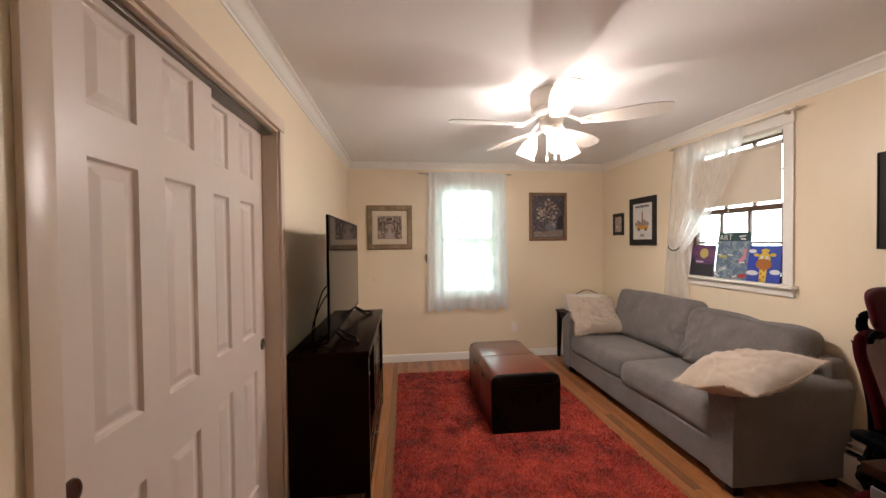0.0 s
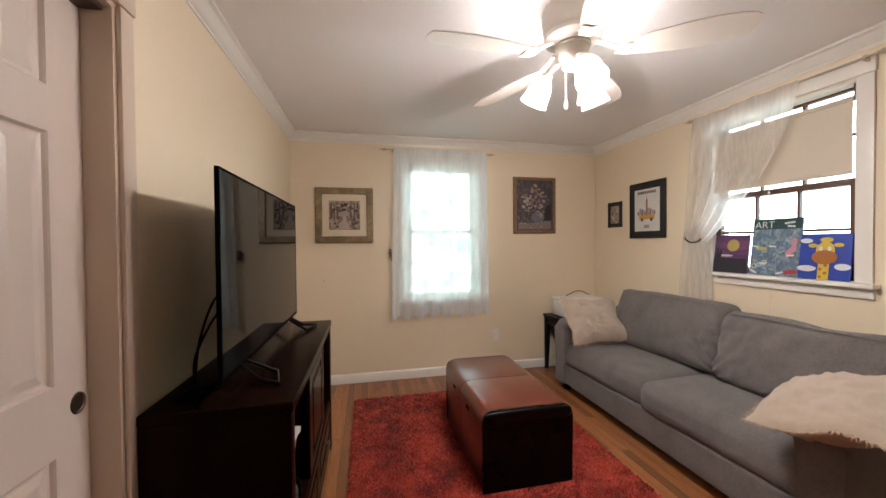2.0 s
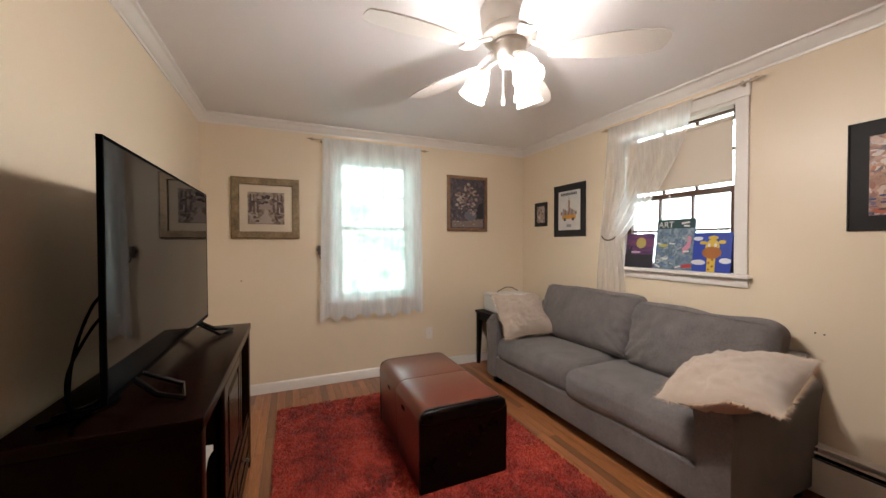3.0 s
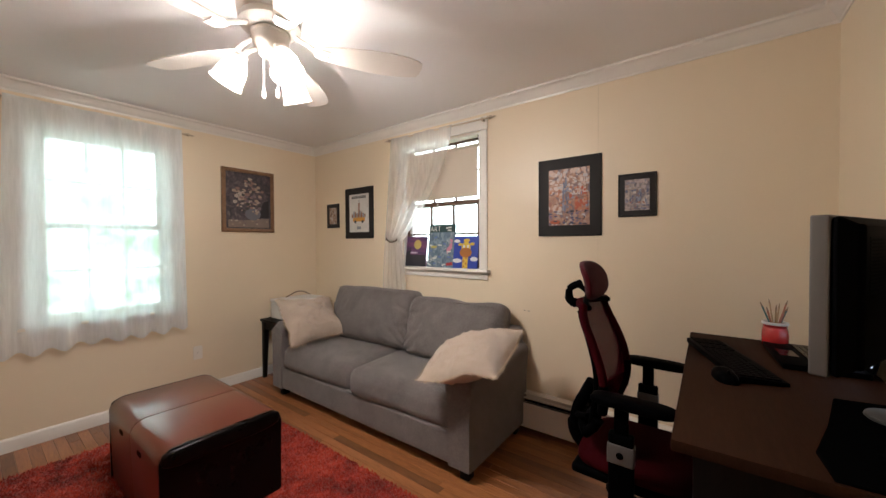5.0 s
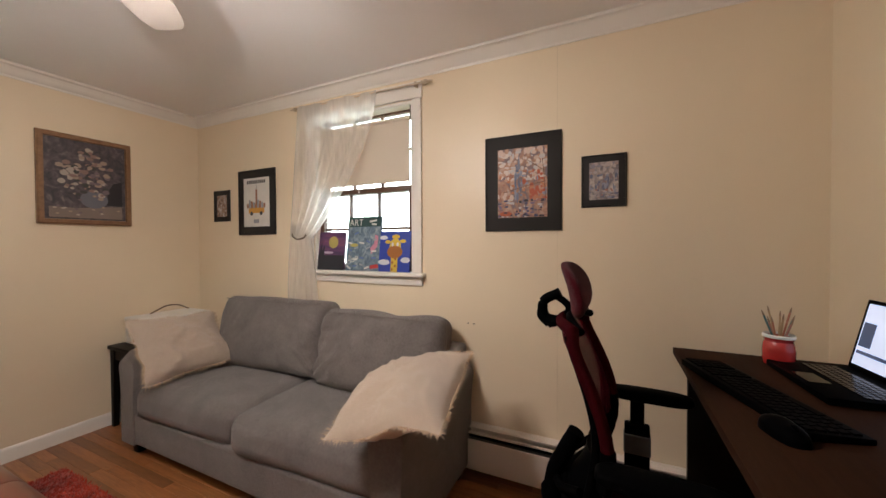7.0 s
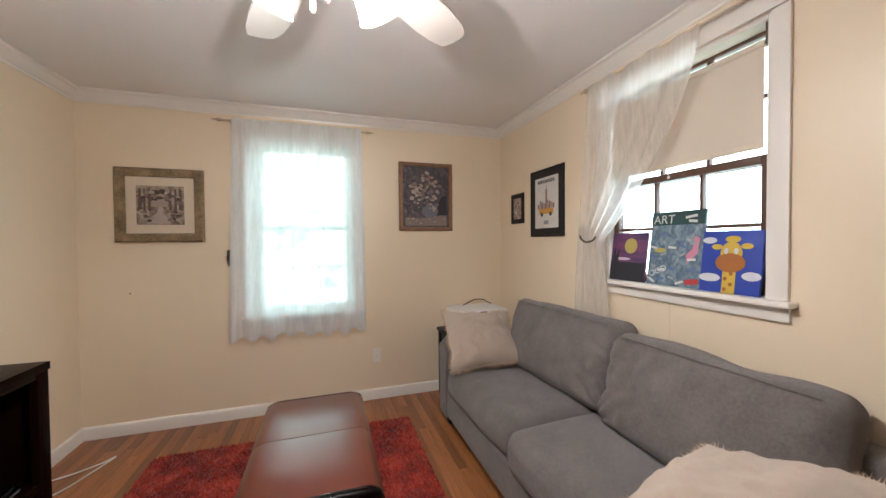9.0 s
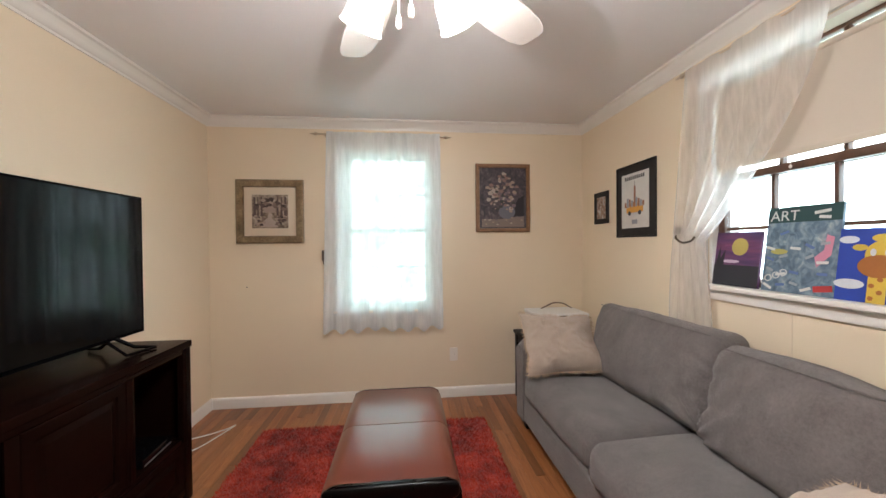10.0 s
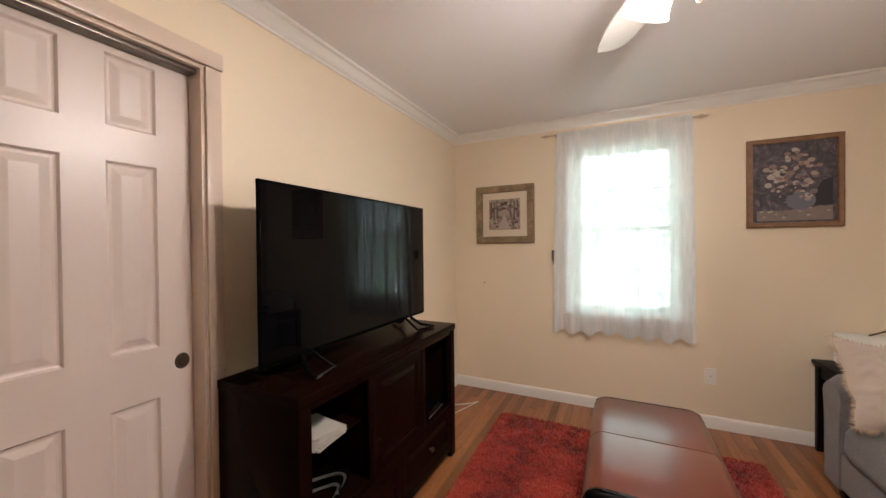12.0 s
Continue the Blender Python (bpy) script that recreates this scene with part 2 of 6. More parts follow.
def lathe(profile, seg=32, caps=True):
    """Turns (radius, z) pairs round the z axis."""
    bm = bmesh.new()
    rings = [[bm.verts.new((r * math.cos(2 * math.pi * k / seg), r * math.sin(2 * math.pi * k / seg), z)) for k in range(seg)] for r, z in profile]
    for a, b in zip(rings, rings[1:]):
        for k in range(seg):
            bm.faces.new((a[k], a[(k + 1) % seg], b[(k + 1) % seg], b[k]))
    if caps:
        bm.faces.new(rings[0])
        bm.faces.new(rings[-1])
    return bm


def tube(points, r, seg=10):
    """A round bar along a line of points; r may be a list of radii."""
    pts = [Vector(p) for p in points]
    radii = r if isinstance(r, (list, tuple)) else [r] * len(pts)
    bm, rings, up = bmesh.new(), [], Vector((0.13, 0.31, 0.94)).normalized()
    for i, p in enumerate(pts):
        d = (pts[min(i + 1, len(pts) - 1)] - pts[max(i - 1, 0)]).normalized()
        u = d.cross(up)
        if u.length < 1e-3:
            u = d.cross(Vector((1, 0, 0)))
        u.normalize()
        w = d.cross(u)
        rings.append([bm.verts.new(p + radii[i] * (u * math.cos(2 * math.pi * k / seg) + w * math.sin(2 * math.pi * k / seg))) for k in range(seg)])
    for a, b in zip(rings, rings[1:]):
        for k in range(seg):
            bm.faces.new((a[k], a[(k + 1) % seg], b[(k + 1) % seg], b[k]))
    bm.faces.new(rings[0])
    bm.faces.new(rings[-1])
    return bm


def curve_points(points, n=24):
    """A smooth line through control points."""
    p = [Vector(q) for q in points]
    p = [2 * p[0] - p[1]] + p + [2 * p[-1] - p[-2]]
    out = []
    for i in range(1, len(p) - 2):
        for k in range(n):
            t = k / n
            out.append(0.5 * (2 * p[i] + (p[i + 1] - p[i - 1]) * t + (2 * p[i - 1] - 5 * p[i] + 4 * p[i + 1] - p[i + 2]) * t * t + (3 * p[i] - p[i - 1] - 3 * p[i + 1] + p[i + 2]) * t ** 3))
    return out + [p[-2]]


def extrude(outline, z0, z1, bev=0.0):
    """A plate from a flat outline of (x, y)."""
    bm = bmesh.new()
    lo = [bm.verts.new((x, y, z0)) for x, y in outline]
    hi = [bm.verts.new((x, y, z1)) for x, y in outline]
    bm.faces.new(lo)
    top = bm.faces.new(hi)
    for k in range(len(lo)):
        j = (k + 1) % len(lo)
        bm.faces.new((lo[k], lo[j], hi[j], hi[k]))
    if bev:
        bmesh.ops.bevel(bm, geom=[e for e in top.edges], offset=bev, segments=2, affect="EDGES", clamp_overlap=True)
    return bm


def sweep(profile, path):
    """A moulding: a profile of (out, up) carried along a closed or open path of (point, out direction)."""
    bm = bmesh.new()
    rings = [[bm.verts.new(Vector(p) + Vector(o) * a + Vector((0, 0, b))) for a, b in profile] for p, o in path]
    n = len(profile)
    for a, b in zip(rings, rings[1:]):
        for k in range(n):
            bm.faces.new((a[k], a[(k + 1) % n], b[(k + 1) % n], b[k]))
    bm.faces.new(rings[0])
    bm.faces.new(rings[-1])
    return bm


def puffy(w, d, h, e=5.0, crown=0.02, wrinkle=0.006, cuts=14, seed=0, fold=5.0, r=0.0):
    """A stuffed block: a rounded box with a crowned top and soft uneven faces."""
    bm = bmesh.new()
    bmesh.ops.create_cube(bm, size=2.0)
    bmesh.ops.subdivide_edges(bm, edges=list(bm.edges), cuts=cuts, use_grid_fill=True)
    for v in bm.verts:
        x, y, z = v.co
        if r:
            p = Vector((x * w / 2, y * d / 2, z * h / 2))
            c = Vector([max(-s / 2 + r, min(s / 2 - r, a)) for a, s in zip(p, (w, d, h))])
            p = c + (p - c).normalized() * r
            x, y, z = p.x / (w / 2), p.y / (d / 2), p.z / (h / 2)
        else:
            k = (abs(x) ** e + abs(y) ** e + abs(z) ** e) ** (1 / e)
            x, y, z = x / k, y / k, z / k
        swell = crown * (1 - x * x) * (1 - y * y) * (1 if z > 0 else 0.3)
        p = Vector((x * w / 2, y * d / 2, z * h / 2 + swell * (1 if z > 0 else -1)))
        q = p * fold + Vector((seed * 7.1, seed * 3.3, seed))
        v.co = p + wrinkle * Vector((noise.noise(q), noise.noise(q + Vector((9, 0, 0))), noise.noise(q + Vector((0, 9, 0)))))
    return bm


def sheet(fn, nu, nv, thick=0.0):
    """A cloth from fn(u, v) -> place."""
    bm = bmesh.new()
    g = [[bm.verts.new(fn(i / nu, j / nv)) for i in range(nu + 1)] for j in range(nv + 1)]
    for j in range(nv):
        for i in range(nu):
            bm.faces.new((g[j][i], g[j][i + 1], g[j + 1][i + 1], g[j + 1][i]))
    if thick:
        bmesh.ops.recalc_face_normals(bm, faces=bm.faces)
        bmesh.ops.solidify(bm, geom=list(bm.faces), thickness=thick)
    return bm


def rounded(w, h, r, n=6):
    out = []
    for cx, cy, a0 in ((w / 2 - r, h / 2 - r, 0), (-w / 2 + r, h / 2 - r, 90), (-w / 2 + r, -h / 2 + r, 180), (w / 2 - r, -h / 2 + r, 270)):
        for k in range(n + 1):
            a = radians(a0 + 90 * k / n)
            out.append((cx + r * math.cos(a), cy + r * math.sin(a)))
    return out


def wall_with_hole(axis, at0, at1, u0, u1, z1, holes, z0=0.0):
    """A thick wall along x or y with rectangular holes (u0, u1, z0, z1), from boxes butted end to end."""
    cuts = sorted({u0, u1, *(h[0] for h in holes), *(h[1] for h in holes)})
    pieces = []
    for a, b in zip(cuts, cuts[1:]):
        spans, z = [], z0
        for h in sorted((h for h in holes if h[0] <= a and b <= h[1]), key=lambda h: h[2]):
            if h[2] > z:
                spans.append((z, h[2]))
            z = h[3]
        spans.append((z, z1))
        for s, t in spans:
            pieces.append(box(a, at0, s, b, at1, t, 0) if axis == "x" else box(at0, a, s, at1, b, t, 0))
    bm = join(*pieces)
    bmesh.ops.remove_doubles(bm, verts=list(bm.verts), dist=1e-5)
    return bm


# ---- the room ----
X0, X1, Y0, Y1, H = -0.49, 2.715, 0.624, 4.70, 2.40
FAR_WIN = (0.60, 1.335, 0.79, 2.12)
SIDE_WIN = (2.517, 3.34, 1.11, 2.195)
CLOSET = (1.135, 2.356, 0.0, 2.035)
DOORWAY = (-0.24, 0.62, 0.0, 2.035)

setting("subfloor", box(-1.4, -1.0, -0.12, 3.0, 4.95, -0.02, 0), M["gap"], "dark wooden subfloor under the oak strips", "floor")
setting("ceiling", box(-1.4, -1.0, H, 3.0, 4.95, H + 0.12, 0), M["ceiling"], "flat white painted ceiling", "ceiling")
setting("wall_north", wall_with_hole("x", Y1, Y1 + 0.16, X0 - 0.12, X1 + 0.16, H, [FAR_WIN]), M["wall"], "cream painted wall with a curtained window", "wall")
setting("wall_east", wall_with_hole("y", X1, X1 + 0.16, Y0 - 0.12, Y1, H, [SIDE_WIN]), M["wall"], "cream painted wall behind the sofa", "wall")
setting("wall_west", wall_with_hole("y", X0 - 0.12, X0, Y0 - 0.12, Y1, H, [CLOSET]), M["wall"], "cream painted wall with sliding closet doors", "wall")
setting("wall_south", wall_with_hole("x", Y0 - 0.12, Y0, X0, X1, H, [DOORWAY]), M["wall"], "cream painted wall behind the desk", "wall")
# hall behind the doorway and the closet's inside
setting("hall_wall_west", box(-0.61, -0.95, 0, -0.49, Y0 - 0.124, H, 0), M["wall"], "plain cream hall wall", "wall")
setting("hall_wall_east", box(1.00, -0.95, 0, 1.12, Y0 - 0.124, H, 0), M["wall"], "plain cream hall wall", "wall")
setting("hall_wall_south", box(-0.61, -1.0, 0, 1.12, -0.954, H, 0), M["wall"], "plain cream hall wall", "wall")
setting("closet_wall_back", box(-1.30, 0.9, 0, -1.24, 2.55, H, 0), M["wall"], "plain closet back wall", "wall")
setting("closet_wall_near", box(-1.236, 0.9, 0, -0.614, 0.96, H, 0), M["wall"], "plain closet side wall", "wall")
setting("closet_wall_end", box(-1.236, 2.49, 0, -0.614, 2.55, H, 0), M["wall"], "plain closet side wall", "wall")

CROWN = [(0, 0), (0, -0.078), (0.006, -0.078), (0.009, -0.066), (0.018, -0.060), (0.030, -0.040), (0.046, -0.022), (0.052, -0.016), (0.060, -0.012), (0.064, -0.002), (0.064, 0)]
ring = [((X0, Y0, H), (1, 1, 0)), ((X0, Y1, H), (1, -1, 0)), ((X1, Y1, H), (-1, -1, 0)), ((X1, Y0, H), (-1, 1, 0)), ((X0, Y0, H), (1, 1, 0))]
setting("crown_trim", moved(sweep(CROWN, ring), pose(0, 0, -0.001)), M["white"], "white painted crown moulding round the ceiling", "moulding", True)
BASE = [(0, 0), (0.014, 0), (0.014, 0.072), (0.010, 0.084), (0.004, 0.09), (0, 0.09)]
setting("baseboard_north", sweep(BASE, [((X0, Y1, 0), (1, -1, 0)), ((X1, Y1, 0), (-1, -1, 0))]), M["white"], "white painted baseboard under the window", "baseboard", True)
setting("baseboard_west", sweep(BASE, [((X0, 2.395, 0), (1, 0, 0)), ((X0, Y1, 0), (1, -1, 0))]), M["white"], "white painted baseboard behind the television stand", "baseboard", True)
setting("baseboard_east", sweep(BASE, [((X1, Y1, 0), (-1, -1, 0)), ((X1, 2.35, 0), (-1, 0, 0))]), M["white"], "white painted baseboard behind the sofa", "baseboard", True)
setting("baseboard_south", sweep(BASE, [((0.70, Y0, 0), (0, 1, 0)), ((X1, Y0, 0), (-1, 1, 0))]), M["white"], "white painted baseboard under the desk", "baseboard", True)
M["seam"] = surface("painted_joint", (0.72, 0.60, 0.435), 0.5)
# panel seams of the east wall
for k, (y, z0, z1) in enumerate(((2.93, 0.10, 1.045), (1.66, 0.30, 2.318))):
    setting("wall_seam_%d" % (k + 1), box(X1 - 0.0010, y - 0.0015, z0, X1 + 0.001, y + 0.0015, z1, 0), M["seam"], "thin painted panel joint in the wall", "trim")


def casing(name, label, axis, at, out, u0, u1, z0, z1, w=0.065, top=0.065, mat=None):
    """A window or door casing on a wall: two jambs and a head, each a moulded board."""
    t = thing(name, Matrix(), label, "casing")
    t["kind"] = "structure"

    def board(a, b, c, d, th=0.016):
        lo, hi = sorted((at + out * 0.001, at + out * th))
        return box(a, lo, c, b, hi, d, 0.004) if axis == "x" else box(lo, a, c, hi, b, d, 0.004)
    part("jamb_board", board(u0 - w, u0, z0, z1 + 0.0), mat or M["white"], t)
    part("jamb_board", board(u1, u1 + w, z0, z1 + 0.0), mat or M["white"], t)
    part("head_board", board(u0 - w - 0.006, u1 + w + 0.006, z1 + 0.002, z1 + top, 0.02), mat or M["white"], t)
    return t


casing("closet_casing", "white painted closet door casing", "y", X0, 1, CLOSET[0], CLOSET[1], 0, CLOSET[3], 0.058, 0.066, M["trim_shaded"])
casing("doorway_casing", "white painted doorway casing", "x", Y0, 1, DOORWAY[0], DOORWAY[1], 0, DOORWAY[3], 0.065, 0.07)
lin = thing("closet_jamb_lining", Matrix(), "white painted closet jamb lining and track", "casing")
lin["kind"] = "structure"
part("side_lining", box(X0 - 0.118, CLOSET[0] + 0.0005, 0, X0 + 0.001, CLOSET[0] + 0.012, CLOSET[3] - 0.012, 0.001), M["trim_shaded"], lin)
part("side_lining", box(X0 - 0.118, CLOSET[1] - 0.012, 0, X0 + 0.001, CLOSET[1] - 0.0005, CLOSET[3] - 0.012, 0.001), M["trim_shaded"], lin)
part("head_lining", box(X0 - 0.118, CLOSET[0], CLOSET[3] - 0.0115, X0 + 0.001, CLOSET[1], CLOSET[3] - 0.0005, 0.001), M["trim_shaded"], lin)
part("track", box(X0 - 0.095, CLOSET[0] + 0.014, CLOSET[3] - 0.028, X0 - 0.02, CLOSET[1] - 0.014, CLOSET[3] - 0.012, 0.002), M["pewter"], lin, "dull metal sliding track")


def panel_door(name, label, y0, y1, x_front, pull_y):
    """A moulded six-panel sliding door that faces +x."""
    t = thing(name, Matrix(), label, "door", "closet doors")
    t["kind"] = "structure"
    w, th = y1 - y0, 0.034
    st, mid = 0.115, 0.105
    pw = (w - 2 * st - mid) / 2
    cols = [(y0 + st, y0 + st + pw), (y1 - st - pw, y1 - st)]
    rows = [(0.24, 0.815), (0.995, 1.635), (1.75, 1.985)]
    holes = [(a, b, c, d) for a, b in cols for c, d in rows]
    slab = wall_with_hole("y", x_front - th, x_front, y0, y1, 2.012, holes, 0.012)
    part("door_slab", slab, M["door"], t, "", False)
    for a, b, c, d in holes:
        bm = bmesh.new()
        # sunk moulding, flat field and raised centre, stepped inwards
        steps = [(0.0, 0.0), (0.003, -0.004), (0.006, -0.010), (0.011, -0.012), (0.018, -0.012), (0.038, -0.006), (0.042, -0.005)]
        rings = [[bm.verts.new((x_front + dx - 0.0005, yy, zz)) for yy, zz in ((a + o, c + o), (b - o, c + o), (b - o, d - o), (a + o, d - o))] for o, dx in steps]
        for r, s in zip(rings, rings[1:]):
            for k in range(4):
                bm.faces.new((r[k], r[(k + 1) % 4], s[(k + 1) % 4], s[k]))
        bm.faces.new(rings[-1])
        back = [bm.verts.new((x_front - th + 0.004, yy, zz)) for yy, zz in ((a, c), (b, c), (b, d), (a, d))]
        for k in range(4):
            bm.faces.new((rings[0][k], rings[0][(k + 1) % 4], back[(k + 1) % 4], back[k]))
        bm.faces.new(back)
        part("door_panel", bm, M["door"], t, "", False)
    pull = moved(lathe([(0.004, -0.004), (0.018, -0.003), (0.021, 0.0), (0.024, 0.003), (0.028, 0.0035), (0.030, 0.0)], 28), pose(x_front + 0.0005, pull_y, 0.925, 0, 90, 0) @ Matrix.Diagonal((1, 0.85, 1, 1)))
    part("finger_pull", pull, M["pewter"], t, "round recessed dark metal finger pull")
    return t


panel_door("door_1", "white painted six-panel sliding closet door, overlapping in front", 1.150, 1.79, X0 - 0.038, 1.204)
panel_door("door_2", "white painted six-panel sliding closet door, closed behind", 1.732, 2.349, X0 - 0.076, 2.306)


# ---- windows ----
def window(name, label, axis, at, out, u0, u1, z0, z1, frame_mat, sash_mat, back=0.055):
    """A double-hung window of six over six panes. out: the way outdoors along the other axis."""
    t = thing(name, Matrix(), label, "window")
    t["kind"] = "structure"

    def bar(nm, a, b, c, d, n0, n1, mat, bev=0.002, parent=None):
        lo, hi = sorted((at + out * n0, at + out * n1))
        return part(nm, box(a, lo, c, b, hi, d, bev) if axis == "x" else box(lo, a, c, hi, b, d, bev), mat, parent or t)
    # lining of the opening
    bar("jamb_lining", u0, u0 + 0.018, z0, z1, 0.002, 0.158, frame_mat)
    bar("jamb_lining", u1 - 0.018, u1, z0, z1, 0.002, 0.158, frame_mat)
    bar("head_lining", u0 + 0.0185, u1 - 0.0185, z1 - 0.018, z1, 0.002, 0.158, frame_mat)
    bar("sill_board", u0 + 0.0185, u1 - 0.0185, z0, z0 + 0.014, 0.002, 0.158, frame_mat)
    zm = (z0 + z1) / 2 + 0.01
    for nm, c, d, n in (("lower_sash", z0 + 0.016, zm + 0.018, back), ("upper_sash", zm - 0.018, z1 - 0.019, back + 0.040)):
        s = new(nm)
        s.empty_display_size, s.parent = 0.05, t
        a, b, r = u0 + 0.020, u1 - 0.020, 0.036
        bar("stile", a, a + r, c, d, n, n + 0.034, sash_mat, 0.003, s)
        bar("stile", b - r, b, c, d, n, n + 0.034, sash_mat, 0.003, s)
        bar("rail", a + r, b - r, c, c + r + 0.006, n, n + 0.034, sash_mat, 0.003, s)
        rt = r if nm == "lower_sash" else 0.016
        bar("rail", a + r, b - r, d - rt, d, n, n + 0.034, sash_mat, 0.003, s)
        gx, gz0, gz1 = (b - a - 2 * r) / 3, c + r + 0.006, d - rt
        gh = (gz1 - gz0) / 2
        for k in (1, 2):
            bar("muntin", a + r + gx * k - 0.008, a + r + gx * k + 0.008, gz0, gz1, n + 0.004, n + 0.030, sash_mat, 0.003, s)
        for k in range(3):
            bar("muntin", a + r + gx * k + 0.0085, a + r + gx * (k + 1) - 0.0085, gz0 + gh - 0.008, gz0 + gh + 0.008, n + 0.005, n + 0.029, sash_mat, 0.003, s)
            for q in range(2):
                pane = bar("pane", a + r + gx * k + 0.002, a + r + gx * (k + 1) - 0.002, gz0 + gh * q + 0.002, gz0 + gh * (q + 1) - 0.002, n + 0.015, n + 0.018, M["glass"], 0, s)
                pane.visible_shadow = False
    return t


window("window_1", "white double-hung sash window behind a sheer curtain", "x", Y1, 1, *FAR_WIN, M["white"], M["white"])
window("window_2", "brown double-hung sash window with white jambs", "y", X1, 1, *SIDE_WIN, M["white"], M["brown_sash"], 0.037)
casing("window_casing_1", "white painted window casing under the curtain", "x", Y1, -1, FAR_WIN[0], FAR_WIN[1], FAR_WIN[2], FAR_WIN[3], 0.08, 0.08)
casing("window_casing_2", "white painted window casing above the sofa", "y", X1, -1, SIDE_WIN[0], SIDE_WIN[1], SIDE_WIN[2] + 0.014, SIDE_WIN[3], 0.061, 0.10)
for nm, sill, apron in (("window_sill_1", (FAR_WIN[0] - 0.10, 4.645, 0.768, FAR_WIN[1] + 0.10, 4.70, 0.79), (FAR_WIN[0] - 0.08, 4.682, 0.70, FAR_WIN[1] + 0.08, 4.70, 0.767)),
                        ("window_sill_2", (X1 - 0.055, SIDE_WIN[0] - 0.084, 1.10, X1 + 0.002, SIDE_WIN[1] + 0.084, 1.124), (X1 - 0.018, SIDE_WIN[0] - 0.066, 1.045, X1, SIDE_WIN[1] + 0.066, 1.0995))):
    t = thing(nm, Matrix(), "white painted projecting window sill with apron", "sill")
    t["kind"] = "structure"
    part("stool", box(*sill, 0.006, 3), M["white"], t)
    part("apron", box(*apron, 0.004), M["white"], t)

# outdoors
setting("ground", box(-60, -60, -0.9, 60, 60, -0.8, 0), surface("dry_lawn", (0.15, 0.15, 0.10), 0.9, 0.3, 2, 60), "pale dry lawn round the house", "ground")


def outdoors(name, stops, strength, scale, stretch=(1, 1, 1)):
    m, nodes, links, b = base(name)
    vec = coords(nodes, links, False, stretch)
    n1 = noise_tex(nodes, links, vec, scale, 8, 0.75)
    col = ramp(nodes, links, n1, stops)
    # the pattern itself emits: daylight is put into the backdrop's colour
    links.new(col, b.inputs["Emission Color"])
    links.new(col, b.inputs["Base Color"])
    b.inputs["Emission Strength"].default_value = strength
    return m


# added glowing planes stand in for daylight and light the room through the panes
part_far = part("backdrop_1", box(-9, 11.0, -0.8, 9, 11.1, 9.5, 0), outdoors("glowing_trees", [(0.32, (0.05, 0.16, 0.06)), (0.42, (0.16, 0.36, 0.18)), (0.50, (0.56, 0.76, 0.74)), (0.60, (0.86, 0.94, 1.0))], 2.7, 1.5), None, "", False)
tagged(part_far, "glowing backdrop of green trees with daylight in its colour", "backdrop", "", "structure")
part_side = part("backdrop_2", box(9.05, -10, -0.8, 9.15, 22, 9.5, 0), outdoors("glowing_siding", [(0.30, (0.62, 0.78, 0.70)), (0.5, (0.86, 0.95, 1.0)), (0.7, (0.94, 0.98, 1.0))], 5.0, 0.5, (1, 0.4, 3)), None, "", False)
tagged(part_side, "glowing pale backdrop standing in for a daylit neighbouring wall", "backdrop", "", "structure")


# ---- curtains and shade ----
def rod_with_finials(name, label, a, b, r=0.006):
    a, b = Vector(a), Vector(b)
    t = thing(name, Matrix(), label, "curtain rod")
    d = (b - a).normalized()
    part("rod", tube([a, b], r, 12), M["rod"], t)
    for p, s in ((a, -1), (b, 1)):
        q = d.to_track_quat("Z", "Y").to_matrix().to_4x4() if s > 0 else (-d).to_track_quat("Z", "Y").to_matrix().to_4x4()
        fin = lathe([(0.006, 0), (0.010, 0.003), (0.006, 0.008), (0.012, 0.018), (0.014, 0.026), (0.009, 0.038), (0.005, 0.046), (0.007, 0.052), (0.001, 0.075)], 16)
        part("finial", moved(fin, Matrix.Translation(p) @ q), M["rod"], t)
    return t, d


rod1, _ = rod_with_finials("curtain_rod", "thin cream curtain rod with pointed finials", (0.405, 4.655, 2.268), (1.44, 4.655, 2.262))
for x in (0.46, 1.40):
    part("bracket", box(x - 0.006, 4.65, 2.25, x + 0.006, 4.699, 2.275, 0.002), M["rod"], rod1)
rod2, _ = rod_with_finials("curtain_rod", "thin cream curtain rod above the side window", (2.665, 3.44, 2.272), (2.665, 2.43, 2.265))
for y in (3.42, 2.475):
    part("bracket", box(2.66, y - 0.006, 2.25, 2.714, y + 0.006, 2.278, 0.002), M["rod"], rod2)


def far_curtain(u, v):
    x = 0.470 + 0.940 * u
    flare = 0.03 * (1 - v)
    x += (u - 0.5) * flare * 2 - 0.012 * (1 - v)
    z = 0.626 + 1.658 * v - (0.017 * math.sin(u * 46 + 1) + 0.008 * math.sin(u * 11)) * (1 - v) ** 2
    gather = 0.35 + 0.65 * (1 - v)
    y = 4.626 - 0.019 * math.sin(u * 46 + 0.8 * math.sin(u * 9)) * gather - 0.012 * math.sin(u * 21 + 2) * (1 - v)
    if v > 0.985:
        y += 0.012
    return (x, y, z)


tagged(part("sheer_curtain", sheet(far_curtain, 150, 40), M["sheer"]), "white sheer curtain panel hanging over the window", "curtain")


